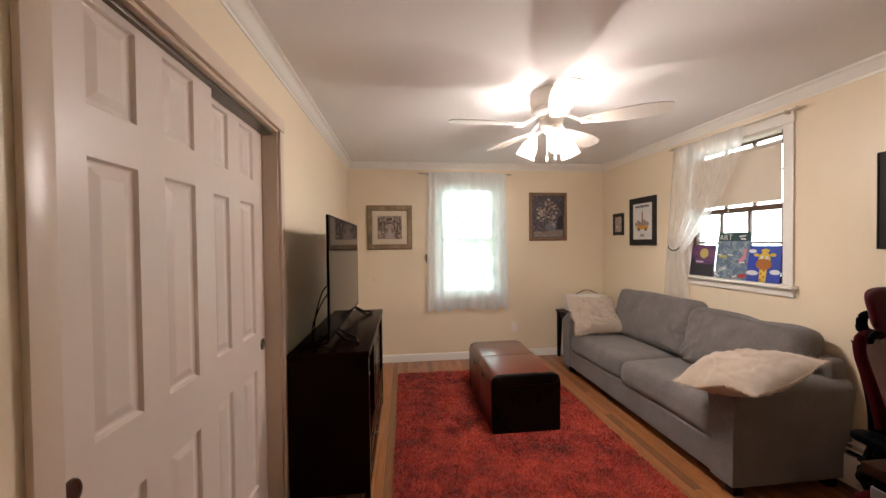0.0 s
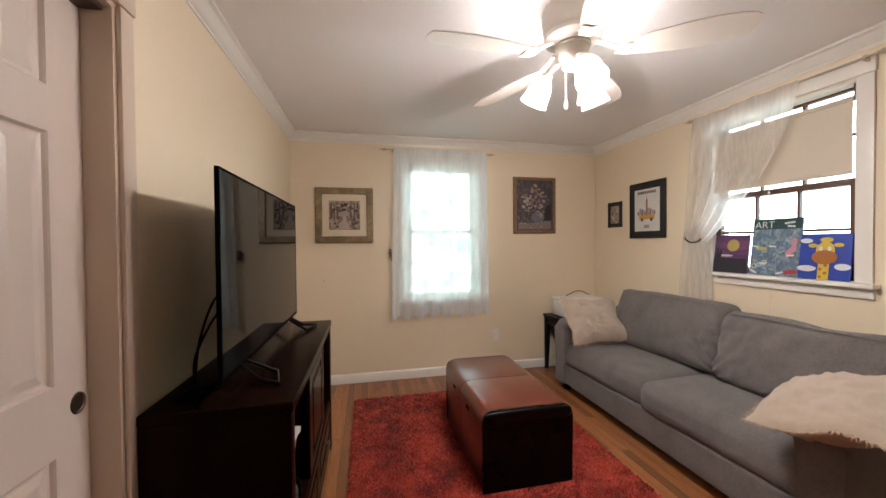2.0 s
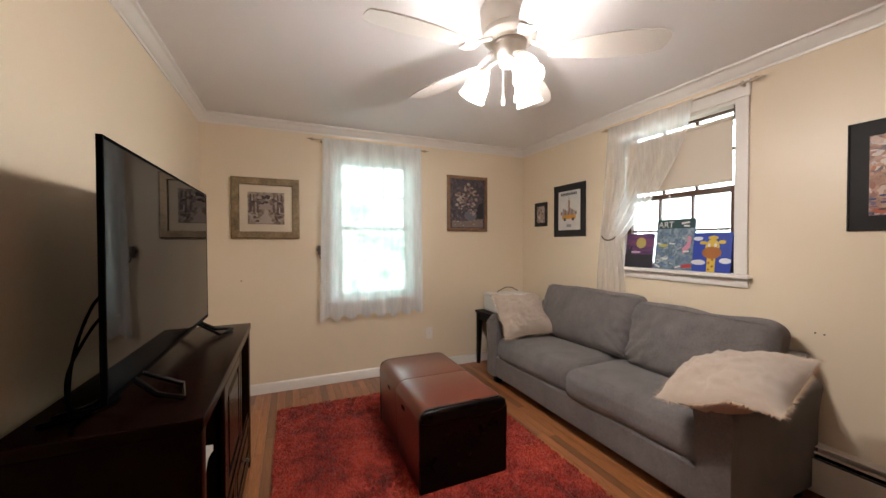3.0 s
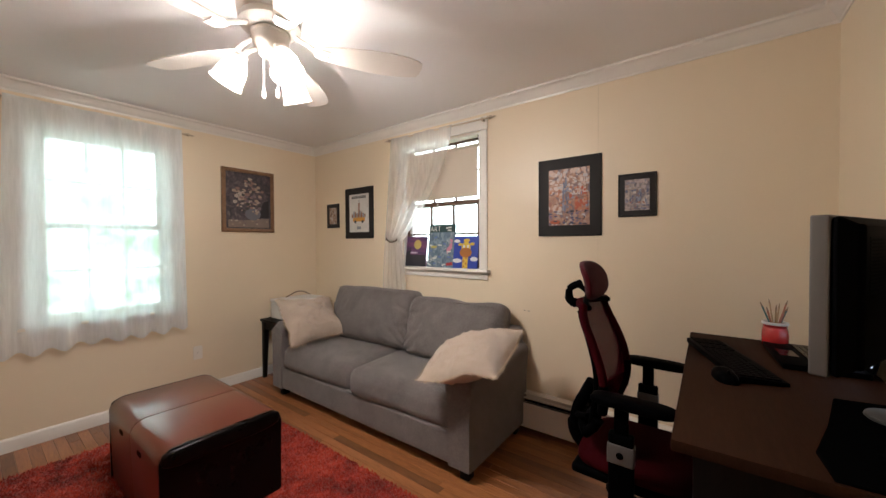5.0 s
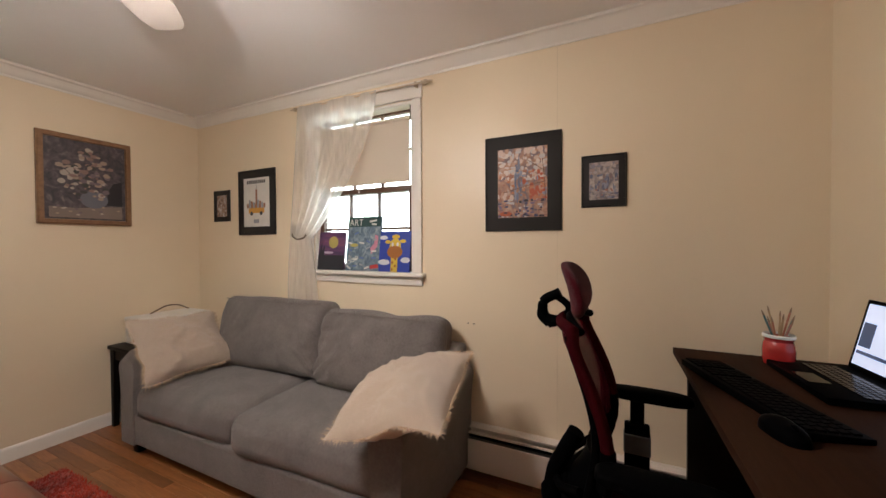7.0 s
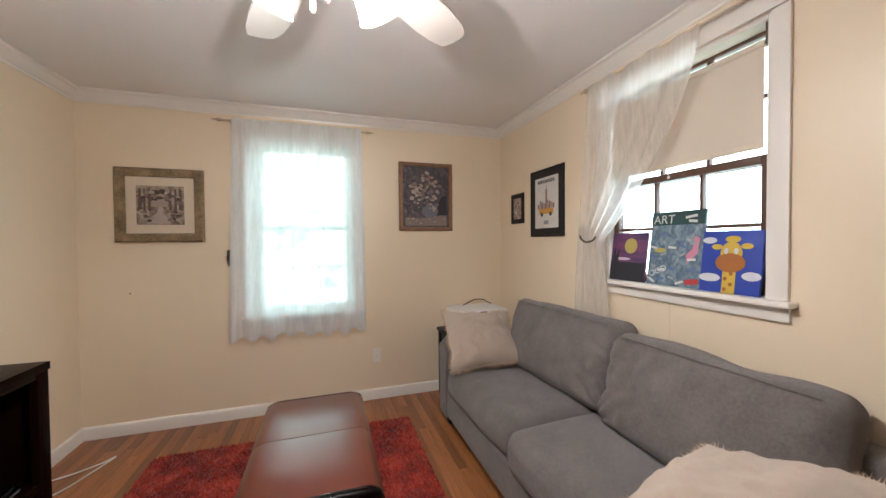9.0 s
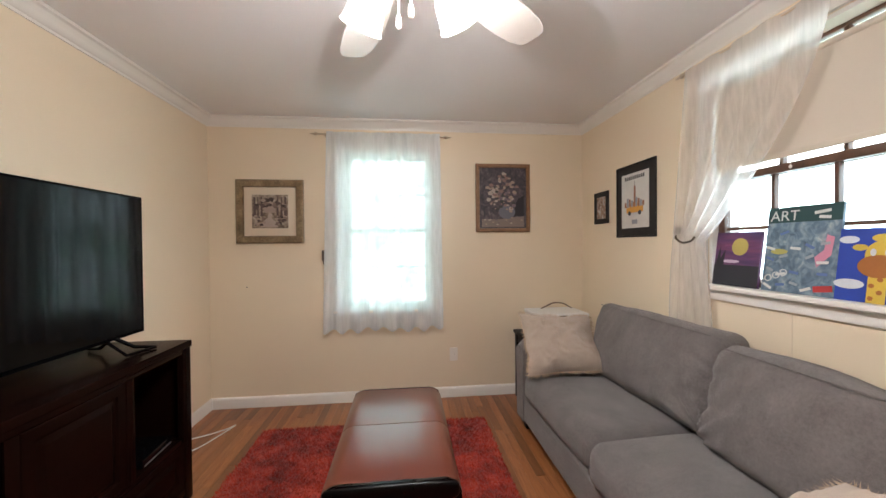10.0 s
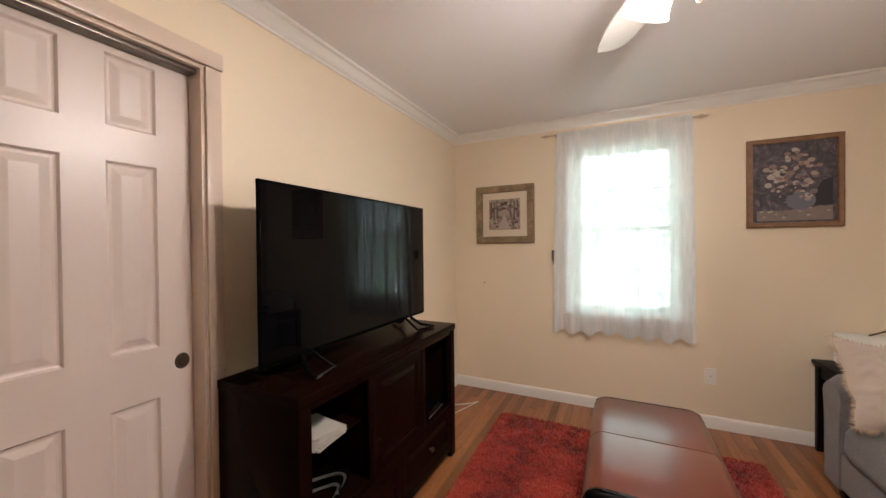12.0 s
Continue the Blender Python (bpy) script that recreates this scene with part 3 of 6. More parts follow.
def side_curtain(u, v):
    # v runs from the rod down; the free edge sweeps to the holdback and falls below it
    zt, zh, zb = 2.278, 1.385, 0.62
    if v < 0.62:
        s = v / 0.62
        z = zt + (zh - zt) * s + 0.02 * u * math.sin(s * math.pi) - 0.05 * s * u
        near = 3.43 + 0.045 * s
        free = 2.75 + (3.30 - 2.75) * (0.06 * s + 0.94 * s * s)
    else:
        s = (v - 0.62) / 0.38
        z = zh + (zb - zh) * s - 0.05 * u * (1 - s)
        near = 3.475 + 0.05 * math.sin(s * 2.2)
        free = 3.30 - 0.06 * math.sin(min(1, s * 1.3) * math.pi / 2)
        s = 1 - 0.6 * s
    y = near + (free - near) * u
    amp = 0.006 + 0.016 * s
    x = 2.655 - amp * math.sin(u * 31 + 0.7 * math.sin(v * 3)) - 0.006 * math.sin(u * 13 + v * 2)
    return (x - 0.012 * s, y, z)


tagged(part("sheer_curtain", sheet(side_curtain, 120, 70), M["sheer_side"]), "cream sheer curtain swept aside to a holdback", "curtain")
for nm, p, q in (("curtain_holdback", (2.713, 3.475, 1.40), 1), ):
    hb = thing(nm, Matrix(), "curled pewter curtain holdback on the wall", "holdback")
    part("rosette", moved(lathe([(0.016, 0), (0.018, 0.004), (0.012, 0.010), (0.006, 0.014)], 18), pose(2.714, 3.475, 1.405, 0, -90, 0)), M["pewter"], hb)
    part("post", box(2.63, 3.463, 1.395, 2.70, 3.483, 1.43, 0.004), M["pewter"], hb)
    part("hook", tube(curve_points([(2.64, 3.475, 1.40), (2.625, 3.46, 1.365), (2.62, 3.41, 1.34), (2.62, 3.35, 1.348), (2.625, 3.33, 1.37)], 8), 0.006), M["pewter"], hb)
hb = thing("curtain_holdback", Matrix(), "small pewter curtain holdback beside the window", "holdback")
part("rosette", moved(lathe([(0.016, 0), (0.018, 0.004), (0.012, 0.010), (0.006, 0.014)], 18), pose(0.432, 4.699, 1.26, 90, 0, 0)), M["pewter"], hb)
part("post", box(0.422, 4.63, 1.215, 0.442, 4.69, 1.30, 0.004), M["pewter"], hb)
part("hook", tube(curve_points([(0.432, 4.64, 1.22), (0.437, 4.63, 1.19), (0.45, 4.63, 1.18)], 8), 0.005), M["pewter"], hb)

rs = thing("roller_shade", Matrix(), "cream roller shade pulled halfway down", "window shade")
part("roller", tube([(2.734, 2.548, 2.098), (2.734, 3.315, 2.098)], 0.015, 20), M["shade"], rs)
part("shade_cloth", sheet(lambda u, v: (2.7300 - 0.002 * math.sin(v * 3), 2.551 + 0.759 * u, 1.705 + 0.394 * v), 4, 8, 0.0012), M["shade"], rs)
part("hem_bar", box(2.724, 2.553, 1.70, 2.735, 3.308, 1.725, 0.003), M["shade"], rs)
for y in (2.541, 3.322):
    part("bracket", box(2.720, y - 0.004, 2.085, 2.750, y + 0.004, 2.172, 0.002), M["pewter"], rs)
part("pull_cord", tube([(2.728, 2.95, 1.70), (2.728, 2.95, 1.66)], 0.0015, 6), M["white"], rs)
part("pull_ring", lathe([(0.006, -0.002), (0.008, 0), (0.006, 0.002)], 12), M["white"], rs).matrix_local = pose(2.728, 2.95, 1.655, 0, 90, 0)

out = thing("wall_outlet", pose(1.524, Y1 - 0.001, 0.376, 90, 0, 0), "ivory plastic duplex outlet plate on the wall", "outlet")
part("plate", extrude(rounded(0.07, 0.115, 0.006), 0, 0.005, 0.002), M["plate"], out)
for z in (-0.024, 0.024):
    part("socket", moved(extrude(rounded(0.034, 0.03, 0.008), 0.0045, 0.0065), pose(0, z, 0)), M["plate"], out)
part("screw", lathe([(0.003, 0.005), (0.003, 0.006)], 10), M["pewter"], out)

bh = thing("baseboard_heater", Matrix(), "cream metal baseboard heater with dark top slot", "heater")
part("back_plate", box(2.695, 0.70, 0.03, 2.713, 2.32, 0.275, 0.002), M["plate"], bh)
part("front_cover", box(2.628, 0.70, 0.045, 2.634, 2.32, 0.215, 0.002), M["plate"], bh)
part("top_hood", join(box(2.650, 0.70, 0.268, 2.696, 2.32, 0.274, 0.002), box(2.640, 0.70, 0.240, 2.652, 2.32, 0.250, 0.002)), M["plate"], bh)
part("fins", box(2.640, 0.72, 0.10, 2.690, 2.30, 0.20, 0), M["pewter"], bh)
part("damper", box(2.645, 0.705, 0.222, 2.69, 2.315, 0.226, 0), M["black"], bh)
for y in (0.70, 2.30):
    part("end_cap", box(2.626, y, 0.0, 2.713, y + 0.03, 0.277, 0.003), M["plate"], bh)


# ---- furniture ----
def sofa():
    t = thing("sofa", pose(0, 0, 0), "grey woven two-seat sofa with loose cushions", "sofa")
    fx, y0, y1 = 1.955, 2.12, 4.215
    part("base", box(fx - 0.012, y0 + 0.03, 0.07, 2.66, y1 - 0.03, 0.262, 0.022, 4), M["sofa"], t)
    part("back_frame", box(2.56, y0 + 0.03, 0.28, 2.69, y1 - 0.03, 0.74, 0.035, 4), M["sofa"], t)

    def arm(yc, seed):
        # a rolled arm: its front outline is narrow below and round on top
        prof = []
        for a in range(0, 181, 15):
            prof.append((0.095 * math.cos(radians(a)), 0.555 + 0.075 * math.sin(radians(a))))
        prof = [(0.075, 0.07), (0.078, 0.40), (0.085, 0.50)] + prof + [(-0.085, 0.50), (-0.078, 0.40), (-0.075, 0.07)]
        bm = bmesh.new()
        n, rings = 16, []
        for i in range(n + 1):
            s = i / n
            x = fx - 0.02 + (2.68 - fx + 0.02) * s
            k = 1.0 if 0.03 < s else 0.93
            sag = 0.012 * noise.noise(Vector((s * 4, seed, 0)))
            rings.append([bm.verts.new((x, yc + dy * k, z * (k if z > 0.2 else 1) + (sag if z > 0.4 else 0) + (0.012 if z > 0.5 else 0))) for dy, z in prof])
        for r, q in zip(rings, rings[1:]):
            for j in range(len(prof) - 1):
                bm.faces.new((r[j], r[j + 1], q[j + 1], q[j]))
        bm.faces.new(rings[0])
        bm.faces.new(rings[-1])
        return bm
    part("armrest", arm(y0 + 0.085, 1), M["sofa"], t)
    part("armrest", arm(y1 - 0.085, 5), M["sofa"], t)
    for yc, w, seed, rot in ((2.70, 0.955, 1, 2.0), (3.615, 0.885, 2, 2.0)):
        bm = puffy(0.645, w, 0.212, 9.0, 0.022, 0.005, 30, seed, 5.0, 0.075)
        for v in bm.verts:
            # the front hangs a little over the rail and creases run back from it
            if v.co.x < -0.2:
                v.co.x -= 0.010 * (1 - (2 * v.co.y / w) ** 4) * max(0.0, 1 - abs(v.co.z + 0.02) / 0.09)
            if v.co.z > 0:
                v.co.z += 0.004 * noise.noise(Vector((v.co.x * 5, v.co.y * 16, seed * 9)))
        sm = pose(2.262, yc, 0.339, 0, 0, rot)
        seat = part("seat_cushion", moved(bm, sm), M["sofa"], t)
        part("welt_seam", moved(tube([(-0.312, -w / 2 + 0.07 + (w - 0.14) * q / 24, 0.058 + 0.004 * noise.noise(Vector((q * 0.5, seed, 3)))) for q in range(25)], 0.0038, 6), sm), M["sofa"], seat)
    # loose back cushions: the far one is taller and runs in behind the near one
    for xc, yc, zc, w, h, seed, lean, turn, end in ((2.505, 2.625, 0.668, 0.84, 0.466, 3, 17, 0.6, 1), (2.530, 3.530, 0.683, 0.965, 0.490, 4, 15, 2.2, -1)):
        bm = puffy(0.19, w, h, 8.0, 0.0, 0.010, 48, seed, 6.0, 0.066)
        for v in bm.verts:
            y, z = v.co.y / (w / 2), v.co.z / (h / 2)
            front = 1.0 if v.co.x < 0 else 0.0
            inner = max(0.0, y * end)
            # stuffing bulges the middle and leaves the ends slack
            v.co.x -= front * 0.040 * (1 - y * y) * (1 - z * z)
            v.co.z -= 0.006 * abs(y) ** 5 * max(0.0, z) + 0.006 * math.sin(5 * y + seed) * max(0.0, z)
            # folds that gather towards the inner lower corner
            fan = math.atan2(v.co.z + h * 0.55, (1.06 - y * end) * w / 2 + 0.02)
            near = max(0.0, inner - 0.35) / 0.65
            low = max(0.0, 0.75 - z) / 1.75
            v.co.x -= front * 0.013 * near * low * math.sin(fan * 19 + 2.2 * noise.noise(Vector((y * 3, z * 3, seed))))
            # short slack wrinkles that run in from the inner end
            v.co.x += front * 0.011 * max(0.0, y * end - 0.45) / 0.55 * max(0.0, math.sin(11 * z + 5 * y * end + 1.5 * noise.noise(Vector((y * 4, z * 2, seed))))) ** 2
            v.co.x -= front * 0.006 * noise.noise(Vector((y * 9, z * 3.5 + y * 4, seed * 5))) * (1 - 0.6 * abs(z))
        cm = pose(xc, yc, zc, 0, lean, turn)
        cushion = part("back_cushion", moved(bm, cm), M["sofa"], t)
        top = h / 2 - 0.036
        seam = [(-0.0975 - 0.040 * (1 - (2 * q / 30 - 1) ** 2) * (1 - (top / (h / 2)) ** 2) - 0.002, (-w / 2 + 0.05) + (w - 0.10) * q / 30, top + 0.003 * noise.noise(Vector((q * 0.4, seed, 0)))) for q in range(31)]
        part("welt_seam", moved(tube(seam, 0.0028, 6), cm), M["sofa"], cushion)
    for x in (2.0, 2.60):
        for y in (y0 + 0.07, y1 - 0.10):
            part("foot", box(x - 0.03, y - 0.03, 0.0, x + 0.03, y + 0.03, 0.072, 0.004), M["black_wood"], t)
    return t


sofa()


def pillow(m, w, h, label, seed):
    t = thing("throw_pillow", m, label, "pillow", "cream throw pillows")
    n = 44
    bm = bmesh.new()
    grids = []
    for side in (1, -1):
        g = []
        for j in range(n + 1):
            row = []
            for i in range(n + 1):
                u, v = 2 * i / n - 1, 2 * j / n - 1
                pinch = 1 - 0.09 * (1 - v * v) * abs(u) ** 2
                pinch2 = 1 - 0.09 * (1 - u * u) * abs(v) ** 2
                z = side * 0.098 * max(0, (1 - abs(u) ** 2.4)) ** 0.7 * max(0, (1 - abs(v) ** 2.4)) ** 0.7
                q = Vector((u * 2 + seed, v * 2, side))
                inside = (1 - abs(u) ** 4) * (1 - abs(v) ** 4)
                z += 0.030 * noise.noise(q * 1.7) * (1 - u * u) * (1 - v * v) + 0.012 * noise.noise(q * 4.0) * inside
                # creases that run in from the edges and corners
                ridge = 1 - abs(noise.noise(Vector((u * 3.2 + v * 1.5, v * 2.0 - u, seed + side)))) * 3.0
                z += 0.009 * max(0.0, ridge) * inside * max(abs(u), abs(v)) - side * 0.005 * abs(math.sin(11 * (u - v) + seed)) * (abs(u) * abs(v)) * inside
                z += 0.024 * math.sin(2.2 * u + seed) * v + 0.014 * math.sin(4.3 * v + 2 * u + seed) * u
                wob = 0.010 * noise.noise(Vector((u * 2.6, v * 2.6, seed * 3)))
                row.append(bm.verts.new((u * pinch * w / 2 + wob * abs(u), v * pinch2 * h / 2 - wob * abs(v), z)))
            g.append(row)
        grids.append(g)
        for j in range(n):
            for i in range(n):
                bm.faces.new((g[j][i], g[j][i + 1], g[j + 1][i + 1], g[j + 1][i]))
    bmesh.ops.remove_doubles(bm, verts=list(bm.verts), dist=0.0004)
    part("cover", bm, M["pillow"], t)
    rnd = random.Random(seed)
    fr = bmesh.new()
    for k in range(1000):
        s = rnd.uniform(-1, 1)
        edge = k % 4
        u, v = ((s, -1), (s, 1), (-1, s), (1, s))[edge]
        pinch = 1 - 0.09 * (1 - v * v) * abs(u) ** 2
        pinch2 = 1 - 0.09 * (1 - u * u) * abs(v) ** 2
        wob = 0.010 * noise.noise(Vector((u * 2.6, v * 2.6, seed * 3)))
        p = Vector((u * pinch * w / 2 + wob * abs(u), v * pinch2 * h / 2 - wob * abs(v), 0.024 * math.sin(2.2 * u + seed) * v + 0.014 * math.sin(4.3 * v + 2 * u + seed) * u))
        o = Vector((0, v, 0)) if edge < 2 else Vector((u, 0, 0))
        o = (o + Vector((rnd.uniform(-0.5, 0.5), rnd.uniform(-0.5, 0.5), rnd.uniform(-0.6, 0.6)))).normalized() * rnd.uniform(0.012, 0.032)
        w2 = o.cross(Vector((0, 0, 1))).normalized() * 0.0016
        a, b, c = fr.verts.new(p - w2), fr.verts.new(p + w2), fr.verts.new(p + o)
        fr.faces.new((a, b, c))
    part("fringe", fr, M["fringe"], t, "frayed cream fringe", False)
    return t


def frame_from(center, ux, uy):
    """A pose whose x and y axes follow two directions."""
    x = Vector(ux).normalized()
    z = x.cross(Vector(uy)).normalized()
    y = z.cross(x)
    return Matrix.Translation(center) @ Matrix((x, y, z)).transposed().to_4x4()


pillow(frame_from((2.175, 3.955, 0.655), (0.52, -0.03, 0.0), (0.02, 0.30, 0.34)), 0.53, 0.44, "cream linen throw pillow leaning on the sofa arm", 3)
pillow(frame_from((2.06, 2.185, 0.685), (0.575 + 0.40, -0.42 + 0.58, 0.217 - 0.02), (-0.575 + 0.40, 0.42 + 0.58, -0.217 - 0.02)), 0.53, 0.47, "cream linen throw pillow lying over the sofa arm", 8)


def ottoman():
    t = thing("storage_ottoman", pose(1.055, 3.375, 0.012), "brown leather storage ottoman with black ends", "ottoman")
    w, d, h, r = 0.535, 0.85, 0.445, 0.07

    def shell(y0, y1, z0, grow=0.0, th=0.016):
        outer, inner = [], []
        for k in range(9):
            a = radians(180 - 90 * k / 8)
            outer.append((-w / 2 + r + r * math.cos(a), h - r + r * math.sin(a)))
        outer += [(-x, z) for x, z in reversed(outer)]
        outer = [(-w / 2 + 0.012, z0)] + outer + [(w / 2 - 0.012, z0)]
        inner = [(x * (1 - 2 * th / w), z - (th if z > z0 else 0)) for x, z in outer]
        bm = bmesh.new()
        rings = []
        for y in (y0, y0 + 0.006, y1 - 0.006, y1):
            k = 1.0 if y not in (y0, y1) else 0.994 if abs(y) > 0.1 else 0.9985
            rings.append([bm.verts.new((x * k, y, z * (k if z > 0.2 else 1))) for x, z in outer] + [bm.verts.new((x, y, z)) for x, z in reversed(inner)])
        n = len(rings[0])
        for a, b in zip(rings, rings[1:]):
            for k in range(n):
                bm.faces.new((a[k], a[(k + 1) % n], b[(k + 1) % n], b[k]))
        m = len(outer)
        for rg in (rings[0], rings[-1]):
            for k in range(m - 1):
                bm.faces.new((rg[k], rg[k + 1], rg[n - 2 - k], rg[n - 1 - k]))
        return bm
    part("lid", shell(-d / 2, -0.0025, 0.0), M["brown_leather"], t)
    part("lid", shell(0.0025, d / 2, 0.0), M["brown_leather"], t)
    part("body", box(-w / 2 + 0.030, -d / 2 + 0.012, 0.0, w / 2 - 0.030, d / 2 - 0.012, h - 0.05, 0.012, 3), M["black_leather"], t, "black leather box body")
    for s in (-1, 1):
        bol = puffy(w - 0.02, 0.05, 0.085, 4.0, 0.0, 0.002, 10, 2)
        end = moved(extrude([(-w / 2 + 0.004, 0.0)] + [(-w / 2 + r + (r - 0.002) * math.cos(radians(180 - 11.25 * k)), h - r + (r - 0.002) * math.sin(radians(180 - 11.25 * k))) for k in range(9)]
                            + [(w / 2 - r + (r - 0.002) * math.cos(radians(90 - 11.25 * k)), h - r + (r - 0.002) * math.sin(radians(90 - 11.25 * k))) for k in range(9)] + [(w / 2 - 0.004, 0.0)], 0.0, 0.014, 0.005), pose(0, s * (d / 2 + 0.0005), 0, 90, 0, 0 if s < 0 else 180))
        part("end_panel", end, M["black_leather"], t, "black leather end panel")
        part("end_bolster", moved(bol, pose(0, s * (d / 2 + 0.006), h - 0.046)), M["black_leather"], t, "padded black leather roll")
        part("end_seam", tube([(-w / 2 + 0.04, s * (d / 2 - 0.010), 0.30), (w / 2 - 0.04, s * (d / 2 - 0.010), 0.30)], 0.003, 8), M["black_leather"], t)
    for s in (-1, 1):
        for y in (-0.16, 0.16):
            ring = moved(extrude(rounded(0.060, 0.022, 0.0105), 0, 0.003), pose(s * (w / 2 - 0.0005), y, 0.345, 90, 0, 90) if s > 0 else pose(-w / 2 - 0.0022, y, 0.345, 90, 0, 90))
            part("hand_slot", ring, M["black"], t, "dark oval finger slot")
    return t


ottoman()


def tv_stand():
    t = thing("tv_stand", pose(0, 0, 0), "dark espresso wood television stand with open bays", "tv stand")
    xb, xf, y0, y1, h = -0.470, -0.04, 2.378, 3.64, 0.842
    E = M["espresso"]
    part("top", box(xb, y0 - 0.004, h - 0.035, xf + 0.006, y1 + 0.004, h, 0.005, 3), E, t)
    part("side_panel", box(xb, y0, 0.05, xf - 0.004, y0 + 0.022, h - 0.0355, 0.003), E, t)
    part("side_panel", box(xb, y1 - 0.022, 0.05, xf - 0.004, y1, h - 0.0355, 0.003), E, t)
    part("back_panel", box(xb + 0.002, y0 + 0.0225, 0.08, xb + 0.012, y1 - 0.0225, h - 0.036, 0), E, t)
    bays = (2.435, 2.755, 3.205, 3.575)
    for a, b in ((y0, bays[0]), (bays[3], y1)):
        part("stile", box(xf - 0.03, a + 0.001, 0.0, xf, b, h - 0.0355, 0.003), E, t)
        part("leg", box(xb, a + 0.001, 0.0, xb + 0.045, b, 0.0495, 0.003), E, t)
    for y in (bays[1], bays[2]):
        part("stile", box(xf - 0.013, y - 0.001, 0.345, xf - 0.001, y + 0.042, 0.782, 0.003), E, t)
        part("partition", box(xb + 0.013, y + 0.01, 0.345, xf - 0.029, y + 0.028, 0.782, 0), E, t)
    part("rail", box(xf - 0.013, bays[0] + 0.0005, 0.783, xf - 0.001, bays[3] - 0.0005, h - 0.0355, 0.003), E, t)
    part("shelf", box(xb + 0.013, y0 + 0.0225, 0.320, xf - 0.006, y1 - 0.0225, 0.344, 0.003), E, t)
    part("shelf", box(xb + 0.013, bays[0] - 0.04, 0.585, xf - 0.05, bays[1] + 0.009, 0.600, 0.002), E, t)
    part("bottom", box(xb + 0.013, y0 + 0.0225, 0.055, xf - 0.03, y1 - 0.0225, 0.075, 0.002), E, t)
    part("rail", box(xf - 0.013, bays[0] + 0.0005, 0.045, xf - 0.001, bays[3] - 0.0005, 0.085, 0.003), E, t)

    def fielded(nm, a, b, c, d, knob):
        bm = bmesh.new()
        steps = [(0.0, 0.0), (0.003, 0.002), (0.040, 0.002), (0.044, -0.006), (0.052, -0.007), (0.072, 0.001), (0.075, 0.002)]
        rings = [[bm.verts.new((xf - 0.004 + dx, yy, zz)) for yy, zz in ((a + o, c + o), (b - o, c + o), (b - o, d - o), (a + o, d - o))] for o, dx in steps]
        for r, s in zip(rings, rings[1:]):
            for k in range(4):
                bm.faces.new((r[k], r[(k + 1) % 4], s[(k + 1) % 4], s[k]))
        bm.faces.new(rings[-1])
        back = [bm.verts.new((xf - 0.024, yy, zz)) for yy, zz in ((a, c), (b, c), (b, d), (a, d))]
        for k in range(4):
            bm.faces.new((rings[0][k], rings[0][(k + 1) % 4], back[(k + 1) % 4], back[k]))
        bm.faces.new(back)
        p = part(nm, bm, E, t, "", False)
        if knob:
            kb = moved(lathe([(0.005, 0), (0.005, 0.010), (0.012, 0.014), (0.013, 0.020), (0.008, 0.025), (0.001, 0.026)], 18), pose(xf - 0.002, (a + b) / 2, (c + d) / 2, 0, 90, 0))
            part("knob", kb, M["pewter"], p, "round pewter knob")
    fielded("cabinet_door", bays[1] + 0.044, bays[2] - 0.003, 0.347, 0.780, False)
    fielded("drawer_front", bays[0] + 0.003, 3.003, 0.088, 0.317, True)
    fielded("drawer_front", 3.009, bays[3] - 0.003, 0.088, 0.317, True)
    return t


tv_stand()


def television():
    t = thing("television", pose(0, 0, 0), "large black flat-screen television switched off on the stand", "television")
    y0, y1, z0, z1, xf = 2.394, 3.605, 0.905, 1.597, -0.245
    part("screen", box(xf - 0.004, y0 + 0.008, z0 + 0.016, xf, y1 - 0.008, z1 - 0.008, 0.001), M["screen"], t, "glossy black screen glass", False)
    part("bezel", join(box(xf - 0.013, y0, z0, xf + 0.001, y0 + 0.0078, z1, 0.001), box(xf - 0.013, y1 - 0.0078, z0, xf + 0.001, y1, z1, 0.001),
                       box(xf - 0.013, y0 + 0.008, z1 - 0.0078, xf + 0.001, y1 - 0.008, z1, 0.001), box(xf - 0.013, y0 + 0.008, z0, xf + 0.001, y1 - 0.008, z0 + 0.0158, 0.001)), M["black"], t)
    part("back_shell", join(box(xf - 0.013, y0 + 0.008, z0 + 0.016, xf - 0.0045, y1 - 0.008, z1 - 0.008, 0), box(xf - 0.058, y0 + 0.20, z0 + 0.02, xf - 0.0135, y1 - 0.20, z0 + 0.36, 0.015, 3)), M["black"], t)
    for yc in (2.585, 3.425):
        for s in (-1, 1):
            leg = tube([(xf - 0.015, yc, z0 + 0.012), (xf - 0.015 + s * 0.075, yc + 0.03 * (1 if yc > 3 else -1), 0.862), (xf - 0.015 + s * 0.15, yc + 0.06 * (1 if yc > 3 else -1), 0.851)], [0.009, 0.009, 0.007], 10)
            part("leg", leg, M["black_gloss"], t)
        part("foot_bar", tube([(xf + 0.135, yc + 0.06 * (1 if yc > 3 else -1), 0.851), (xf + 0.10, yc - 0.075 * (1 if yc > 3 else -1), 0.851), (xf - 0.01, yc - 0.05 * (1 if yc > 3 else -1), z0 + 0.01)], [0.007, 0.007, 0.007], 10), M["black_gloss"], t)
    return t


television()


